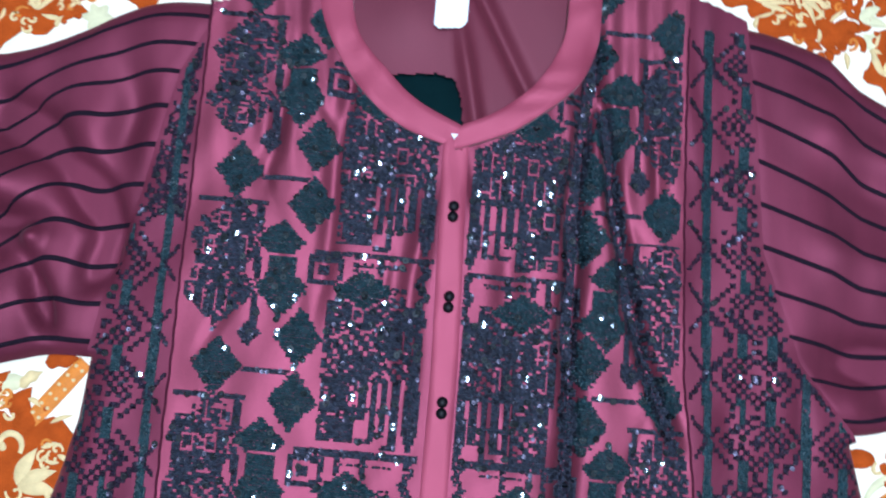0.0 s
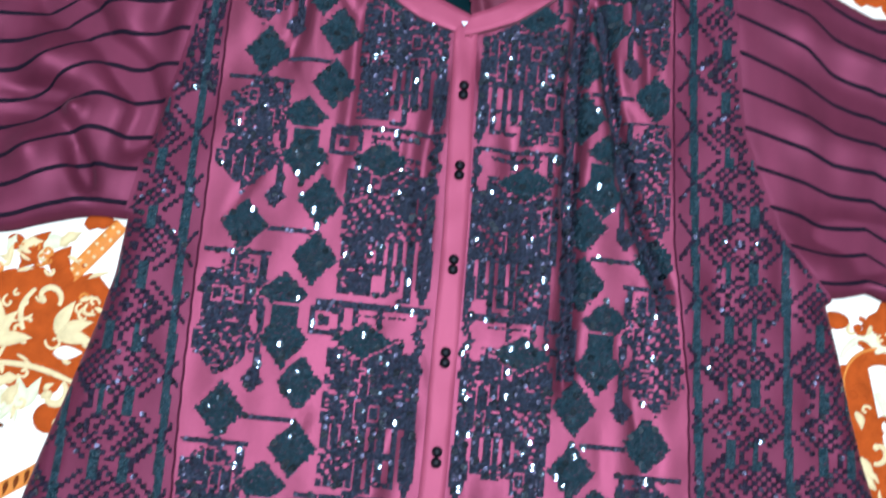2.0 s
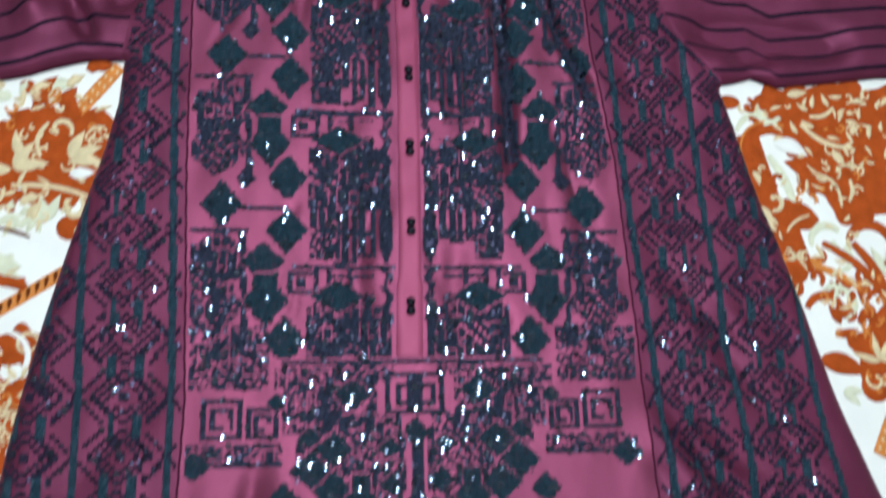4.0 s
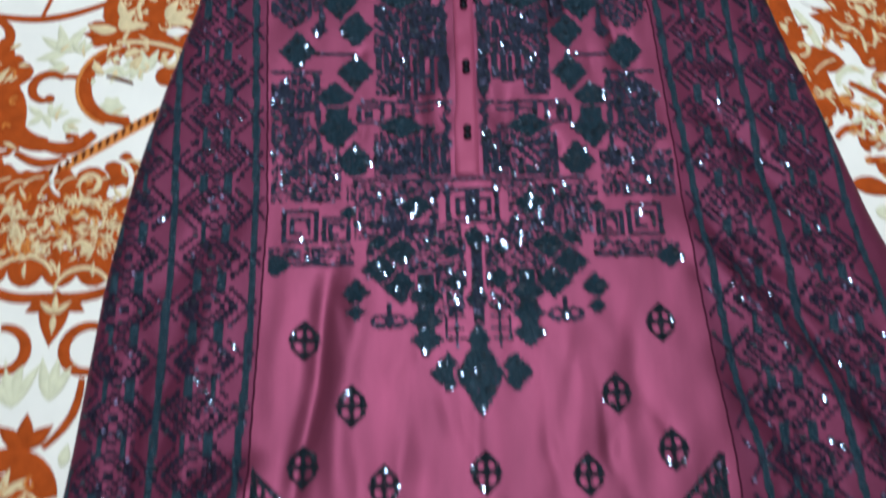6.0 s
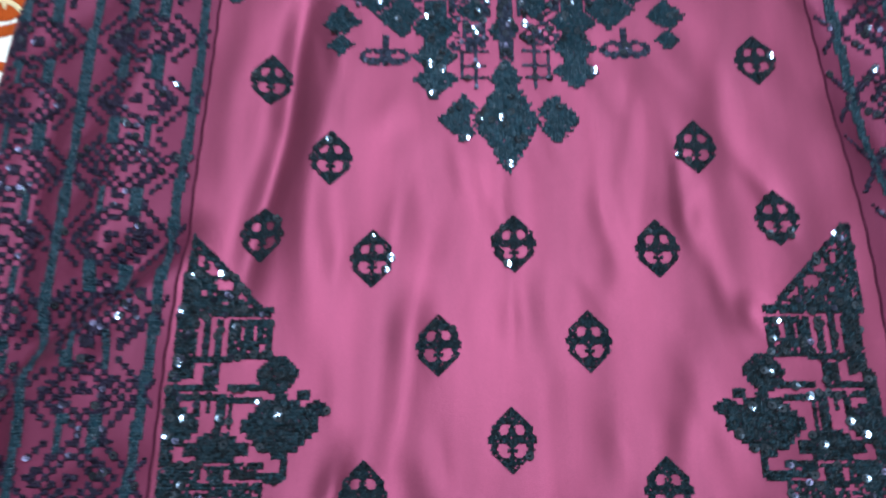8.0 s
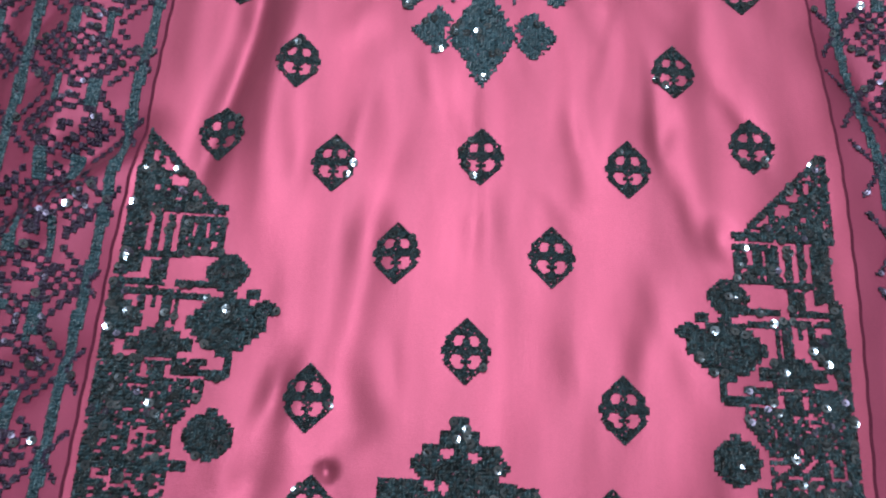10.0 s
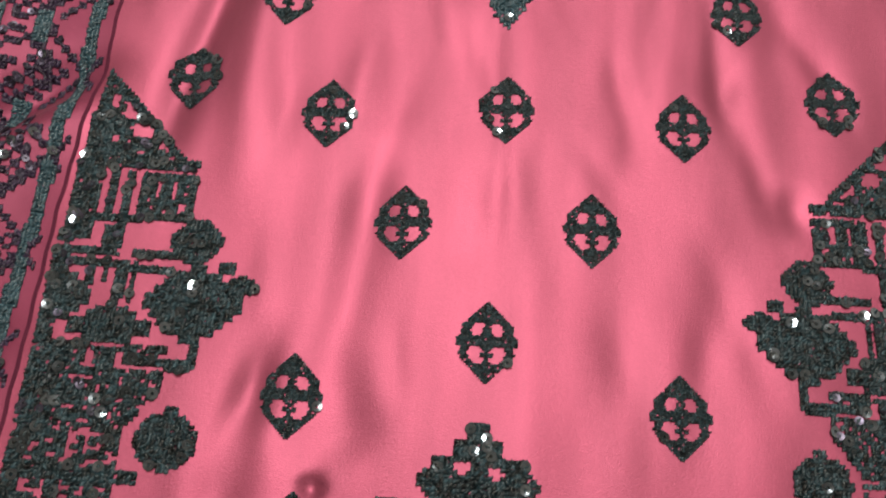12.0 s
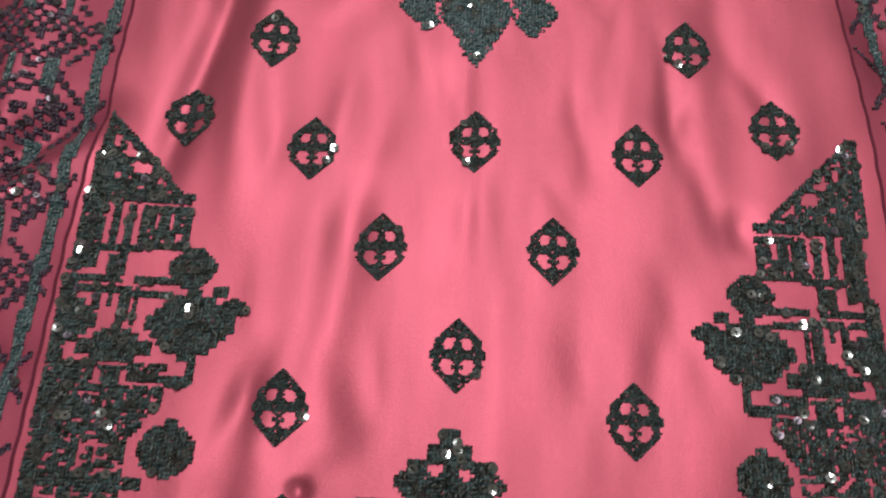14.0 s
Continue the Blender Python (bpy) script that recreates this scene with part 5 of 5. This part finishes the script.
# big side ornaments that reach in from the seams
for s, ox in ((-1, 0.0), (1, 0.014)):
    X = lambda v: s * v + ox
    U = s * (GX - ox)

    def block(u, y, hu, hy, jag=0.06):
        d = np.maximum(np.abs(U - u) / hu, np.abs(GY - y) / hy)
        stitch((d < 1) & (SPECK > jag * (d > 0.5)), 1)

    def bare(u, y, hu, hy):
        canvas[(np.abs(U - u) < hu) & (np.abs(GY - y) < hy)] = 0

    slope = 0.134 + np.maximum(0, GY + 0.779) * 0.96
    tri = (U > slope) & (GY < -0.722) & (GY > -0.778) & (U < 0.192)
    stitch(tri & (SPECK > 0.08), 1)
    for u, y, hu, hy in ((0.1707, -0.748, 0.0034, 0.0045), (0.1640, -0.759, 0.0042, 0.0034), (0.1520, -0.7655, 0.0036, 0.0026), (0.1790, -0.744, 0.0020, 0.0030), (0.1765, -0.764, 0.0028, 0.0020), (0.1580, -0.7560, 0.0020, 0.0020), (0.1480, -0.7725, 0.0020, 0.0012)):
        bare(u, y, hu, hy)
    stitch(tri & (U < slope + 0.0046), 1)
    stitch(rect(X(0.134), X(0.19), -0.7735, -0.7772), 1)
    # stem along the seam
    block(0.1830, -0.785, 0.0062, 0.030)
    block(0.1880, -0.93, 0.0040, 0.12)
    # upper window
    block(0.1455, -0.7915, 0.0116, 0.0116)
    for u, hu in ((0.1440, 0.0016), (0.1515, 0.0012)):
        bare(u, -0.7880, hu, 0.0050)
    bare(0.1395, -0.7960, 0.0014, 0.0012)
    for u, w, y0, y1 in ((0.1650, 0.0022, -0.780, -0.812), (0.1725, 0.0022, -0.779, -0.803), (0.1575, 0.0014, -0.780, -0.806)):
        block(u, (y0 + y1) / 2, w, (y0 - y1) / 2)
    block(0.1700, -0.8040, 0.0140, 0.0016)
    block(0.1675, -0.8125, 0.0052, 0.0062)
    # cross bars
    block(0.1460, -0.8200, 0.0110, 0.0016)
    block(0.1480, -0.8262, 0.0100, 0.0017)
    block(0.1750, -0.8192, 0.0120, 0.0020)
    block(0.1750, -0.8250, 0.0120, 0.0015)
    for u, w, y1 in ((0.1610, 0.0026, -0.848), (0.1550, 0.0016, -0.844), (0.1735, 0.0022, -0.840), (0.1675, 0.0016, -0.834)):
        block(u, (-0.824 + y1) / 2, w, (-0.824 - y1) / 2)
    stitch(diamond(X(0.183), -0.842, 0.011, 0.012), 1)
    # lower rows
    block(0.1240, -0.8630, 0.0018, 0.0065)
    block(0.1300, -0.8690, 0.0060, 0.0022)
    block(0.1430, -0.8655, 0.0090, 0.0036)
    bare(0.1420, -0.8655, 0.0016, 0.0012)
    bare(0.1360, -0.8655, 0.0014, 0.0012)
    block(0.1600, -0.8700, 0.0042, 0.0060)
    block(0.1780, -0.8660, 0.0095, 0.0050)
    block(0.1560, -0.8640, 0.0120, 0.0014)
    zone = (U > 0.134 + np.maximum(0, -0.880 - GY) * 0.75) & (U < 0.192) & (GY < -0.872) & (GY > -0.897)
    stitch(zone & (SPECK > 0.12) & ~((II % 7 == 3) & (JJ % 5 == 1)), 1)
    bare(0.1690, -0.8760, 0.0040, 0.0010)
    dense((U > 0.146) & (U < 0.192) & (GY < -0.897) & (GY > -1.02), 0.70)
    block(0.1640, -0.9160, 0.0260, 0.0028)
    block(0.1640, -0.9390, 0.0260, 0.0022)
    block(0.1560, -0.9260, 0.0022, 0.0110)
    # solid motifs
    single(disc(X(0.1300), -0.8125, 0.0110, 0.0098) | rect(X(0.1180), X(0.1240), -0.8085, -0.8150) | rect(X(0.1260), X(0.1340), -0.8010, -0.8240), "round_motif")
    single(diamond(X(0.1275), -0.8405, 0.0225, 0.0205) | diamond(X(0.1080), -0.8330, 0.0085, 0.0060) | (rect(X(0.1105), X(0.1230), -0.8310, -0.8480) & diamond(X(0.1200), -0.8400, 0.0180, 0.0140)), "diamond_motif")
    single(rect(X(0.1110), X(0.1175), -0.8215, -0.8270), "square_motif")
    single(diamond(X(0.1620), -0.8530, 0.0200, 0.0125) & (np.abs(GY + 0.8530) < 0.0088), "leaf_motif")
    single(disc(X(0.1285), -0.9005, 0.0125, 0.0118) | rect(X(0.1255), X(0.1315), -0.8870, -0.9140), "round_motif")
# stepped motif at the foot of the front
m = rect(-0.0040, 0.0050, -0.8850, -0.8940) | rect(-0.0095, 0.0105, -0.8910, -0.9040) | rect(-0.0190, 0.0205, -0.8995, -0.93) | disc(0.0005, -0.909, 0.0250, 0.0090) | rect(-0.0400, 0.0300, -0.9160, -0.93) | rect(-0.0265, 0.0400, -0.9185, -0.93) | rect(-0.03, 0.03, -0.93, -0.96) | diamond(0.001, -0.965, 0.03, 0.03)
for cx, cy, rx, ry in ((-0.0065, -0.9030, 0.0042, 0.0024), (0.0075, -0.9050, 0.0036, 0.0023), (-0.0140, -0.9190, 0.0026, 0.0030), (-0.0070, -0.9205, 0.0026, 0.0030)):
    m &= ~disc(cx, cy, rx, ry)
single(m, "stepped_motif")
canvas[~front_zone & (canvas > 0)] = 0

# side panels: bands, chains of crosses, nested diamonds, paired bars
band_l1, band_l2 = line([0.1, -0.2, -0.49, -0.64, -0.72, -0.8, -0.88, -1.05], [-0.206, -0.2045, -0.1925, -0.1935, -0.199, -0.2035, -0.2085, -0.214]), line([0.1, -0.2, -0.32, -0.49, -0.64, -0.76, -1.05], [-0.278, -0.277, -0.273, -0.265, -0.2655, -0.269, -0.282])
band_r1, band_r2 = line([0.1, 0.02, -0.177, -0.345, -0.49, -0.637, -0.718, -0.784, -0.873, -1.05], [0.182, 0.184, 0.191, 0.200, 0.212, 0.223, 0.2375, 0.243, 0.243, 0.248]), line([0.1, -0.16, -0.314, -0.487, -0.614, -0.684, -0.8, -1.05], [0.262, 0.264, 0.268, 0.280, 0.295, 0.311, 0.325, 0.345])
band_r3 = line([-0.2, -0.5, -0.65, -0.8, -1.05], [0.34, 0.352, 0.375, 0.405, 0.45])
band_l3 = line([-0.3, -0.5, -0.8, -1.05], [-0.35, -0.338, -0.335, -0.35])
side_zone = (((GX < seam_l(GY) - 0.003) & (GX > edge_l(GY) + 0.004)) | ((GX > seam_r(GY) + 0.003) & (GX < edge_r(GY) - 0.004))) & (GY < shoulder(GX) - 0.006) & (GY < 0.09)
side = np.zeros_like(canvas)
PS = 0.0465
for a, b in ((band_l2, band_l1), (band_r1, band_r2), (band_r2, band_r3), (band_l3, band_l2)):
    xa, xb = a(GY), b(GY)
    xm, hw = (xa + xb) / 2, (xb - xa) / 2
    u = (CX0 + (II // 2 * 2 + 1) * CELL - xm) / hw
    ph = np.mod(CY0 + (JJ // 2 * 2 + 1) * CELL + 0.008, PS) / PS - 0.5       # -0.5 to 0.5 within a repeat
    box = np.abs(u) < 1.02
    ring = np.abs(u) * 1.45 + np.abs(ph) * 1.75
    thick = 0.068 + 0.012 * np.clip((-0.40 - GY) / 0.15, 0, 1)
    motif = ((np.abs(ring - 0.80) < thick) | (np.abs(ring - 0.52) < thick) | (ring < 0.20))
    cross = np.abs((1 - np.abs(u)) * 0.80 - np.abs(ph) * 1.0) < 0.052
    cross &= np.abs(u) > 0.45
    cross |= (np.abs(ring - 1.02) < 0.07) & (np.abs(u) > 0.30) & (np.abs(ph) < 0.30)
    bars = (np.abs(np.abs(u) - 0.28) < 0.085) & (np.abs(ph) > 0.29)
    lost = rng.random((NYC // 2 + 2, NXC // 2 + 2))[JJ // 2, II // 2] < 0.05
    side[box & (motif | cross) & ~lost] = 2
    side[box & bars] = 3
for b, w in ((band_l1, 0.0030), (band_l2, 0.0030), (band_r1, 0.0030), (band_r2, 0.0030), (band_r3, 0.0028), (band_l3, 0.0028)):
    side[np.abs(GX - b(GY)) < w] = 3
# short cross ends between the seam and the first band
for b, seam in ((band_l1, seam_l), (band_r1, seam_r)):
    ph = np.mod(GY + 0.008, PS) / PS - 0.5
    side[(np.abs(np.abs(GX - b(GY)) - np.abs(ph) * 0.034) < 0.0014) & (np.abs(ph) < 0.42) & ((GX - b(GY)) * (seam(GY) - b(GY)) > 0)] = 2
upper = (GX < seam_l(GY)) & (GY > -0.09)
tuft = rng.random((NYC // 3 + 2, NXC // 3 + 2))[JJ // 3, II // 3]
side[upper & (side == 0) & (tuft < 0.62) & (SPECK < 0.8)] = 2
side[~side_zone] = 0
canvas = np.where(side > 0, side, canvas)


def pads(mask, name, mat, parent, label="", kind="", grow=0.52, tall=(0.0005, 0.0013), cell=None, corner=None):
    """Every stitch a small raised pad that follows the cloth."""
    jj, ii = np.nonzero(mask)
    n = len(ii)
    if not n:
        return None
    cell = cell or CELL
    kx, ky = corner or (CX0, CY0)
    cx, cy = kx + (ii + 0.5) * cell, ky + (jj + 0.5) * cell
    cx = cx + rng.normal(0, cell * 0.05, n)
    cy = cy + rng.normal(0, cell * 0.05, n)
    up = rng.uniform(*tall, n)
    V = np.zeros((n, 8, 3))
    slant = np.where((jj + ii // 2) % 5 < 4, 1.0, -1.0) * (0.72 + rng.normal(0, 0.25, n))
    slant = np.where((cy > -0.60) & (np.abs(cx) < 0.19), rng.normal(0, 0.16, n), slant)
    ca, sa = np.cos(slant), np.sin(slant)
    for k, (dx, dy) in enumerate(((-1, -1), (1, -1), (1, 1), (-1, 1))):
        gx, gy = cx + dx * cell * grow, cy + dy * cell * grow
        V[:, k, 0], V[:, k, 1] = gx, gy
        lx, ly = dx * cell * 0.78, dy * cell * 0.20
        V[:, 4 + k, 0], V[:, 4 + k, 1] = cx + lx * ca - ly * sa, cy + lx * sa + ly * ca
    z = cloth_z(cx, cy)
    zx = (cloth_z(cx + 0.001, cy) - z) / 0.001
    zy = (cloth_z(cx, cy + 0.001) - z) / 0.001
    for k in range(8):
        V[:, k, 2] = z + zx * (V[:, k, 0] - cx) + zy * (V[:, k, 1] - cy) + (up + rng.normal(0, 0.00040, n) if k > 3 else 0.0003)
    base = (np.arange(n) * 8)[:, None]
    quads = np.array([(4, 5, 6, 7), (0, 1, 5, 4), (1, 2, 6, 5), (2, 3, 7, 6), (3, 0, 4, 7)])
    F = (base[:, None, :] + quads[None]).reshape(-1, 4)
    V = V.reshape(-1, 3)
    me = bpy.data.meshes.new(name)
    me.vertices.add(len(V))
    me.vertices.foreach_set("co", V.ravel())
    me.loops.add(len(F) * 4)
    me.loops.foreach_set("vertex_index", F.ravel())
    me.polygons.add(len(F))
    me.polygons.foreach_set("loop_start", np.arange(len(F)) * 4)
    me.materials.append(mat)
    me.update(calc_edges=True)
    me.validate()
    return part_mesh(name, me, parent, label, kind)


# motifs of the yoke take the thread lightened for sheen
for k, nm in motif_names.items():
    pads(canvas == k, nm, M_TEAL_LIT if (GY[canvas == k].mean() if (canvas == k).any() else 0) > -0.70 else M_TEAL, front, grow=0.5)
oval = sprig()
for cx, cy in sprigs:
    pads(oval & (rng.random(oval.shape) > 0.03), "sprig_motif", M_TEAL, front, grow=0.5, tall=(0.0005, 0.0012), cell=FINE, corner=(cx - 18 * FINE, cy - 22 * FINE))
pads((canvas == 1) & (GY > -0.70), "stitching", M_SLATE_LIT, front, "dense dark stitching, its sheen put into a paler slate tone", "stuff")
pads((canvas == 1) & (GY <= -0.70), "stitching", M_TEAL, front, "dense dark green stitching", "stuff")
left_half = GX < 0
pads((canvas == 2) & left_half, "stitching", M_VIOLET, side_l, "dark chain stitching", "stuff", 0.5)
pads((canvas == 2) & ~left_half, "stitching", M_VIOLET, side_r, "dark chain stitching", "stuff", 0.5)
pads((canvas == 3) & left_half, "band_stitching", M_TEAL_LIT, side_l, "dark teal stitched bands", "stuff", 0.53)
pads((canvas == 3) & ~left_half, "band_stitching", M_TEAL_LIT, side_r, "dark teal stitched bands", "stuff", 0.53)


# sequins: small dished rings sewn on the stitching
def sequins(mask, share, parent, tilt, radius=0.0024, mat=M_SEQUIN, label="small shiny dark sequins"):
    jj, ii = np.nonzero(mask & (rng.random(mask.shape) < share))
    n = len(ii)
    cx, cy = CX0 + (ii + 0.5) * CELL, CY0 + (jj + 0.5) * CELL
    z = cloth_z(cx, cy)
    zx = (cloth_z(cx + 0.002, cy) - cloth_z(cx - 0.002, cy)) / 0.004 + rng.normal(0, tilt, n)
    zy = (cloth_z(cx, cy + 0.002) - cloth_z(cx, cy - 0.002)) / 0.004 + rng.normal(0, tilt, n)
    seg = 8
    a = np.arange(seg) * 2 * np.pi / seg
    V = np.zeros((n, 2 * seg, 3))
    for k in range(seg):
        for q, r in ((k, radius), (seg + k, radius * 0.30)):
            dx, dy = r * np.cos(a[k]), r * np.sin(a[k])
            V[:, q, 0], V[:, q, 1] = cx + dx, cy + dy
            V[:, q, 2] = z + 0.0013 + zx * dx + zy * dy + (0.00012 if q < seg else 0)
    base = (np.arange(n) * 2 * seg)[:, None, None]
    quads = np.array([(k, (k + 1) % seg, seg + (k + 1) % seg, seg + k) for k in range(seg)])
    F = (base + quads[None]).reshape(-1, 4)
    me = bpy.data.meshes.new("sequin_trim")
    me.vertices.add(n * 2 * seg)
    me.vertices.foreach_set("co", V.ravel())
    me.loops.add(len(F) * 4)
    me.loops.foreach_set("vertex_index", F.ravel())
    me.polygons.add(len(F))
    me.polygons.foreach_set("loop_start", np.arange(len(F)) * 4)
    me.materials.append(mat)
    me.update(calc_edges=True)
    return part_mesh("sequin_trim", me, parent, label, "stuff")


plain_ids = [k for k, nm in motif_names.items() if nm in ("round_motif", "stepped_motif")]
sequins(((canvas == 1) | (canvas >= 4)) & ~np.isin(canvas, plain_ids) & ((GY > -0.7) | (SPECK < 0.8)), 0.024, front, 0.17, 0.0025)
sequins((canvas > 0) & rect(-0.045, 0.055, -0.505, -0.605), 0.022, front, 0.17, 0.0025)
sequins((canvas == 1) & (GY < -0.72), 0.018, front, 0.17, 0.0024)
sequins(np.isin(canvas, plain_ids), 0.025, front, 0.15)
sprig_ring = np.zeros(canvas.shape, bool)
for cx, cy in sprigs:
    sprig_ring |= disc(cx, cy, 0.0125, 0.0145) & ~disc(cx, cy, 0.0090, 0.0110)
sequins(sprig_ring, 0.030, front, 0.15)
sequins((canvas == 2) & left_half, 0.015, side_l, 0.17)
sequins((canvas == 2) & ~left_half, 0.015, side_r, 0.17)
sequins((canvas == 1) & (GY > -0.7), 0.05, front, 0.20, 0.0016, M_SEQUIN_DIM, "small smoky sequins")
sequins((canvas == 2) & left_half, 0.05, side_l, 0.20, 0.0017, M_SEQUIN_DIM, "small smoky sequins")
sequins((canvas == 2) & ~left_half, 0.05, side_r, 0.20, 0.0017, M_SEQUIN_DIM, "small smoky sequins")
sequins((canvas == 1) & (GY < -0.7), 0.012, front, 0.20, 0.0019, M_SEQUIN_DIM, "small smoky sequins")
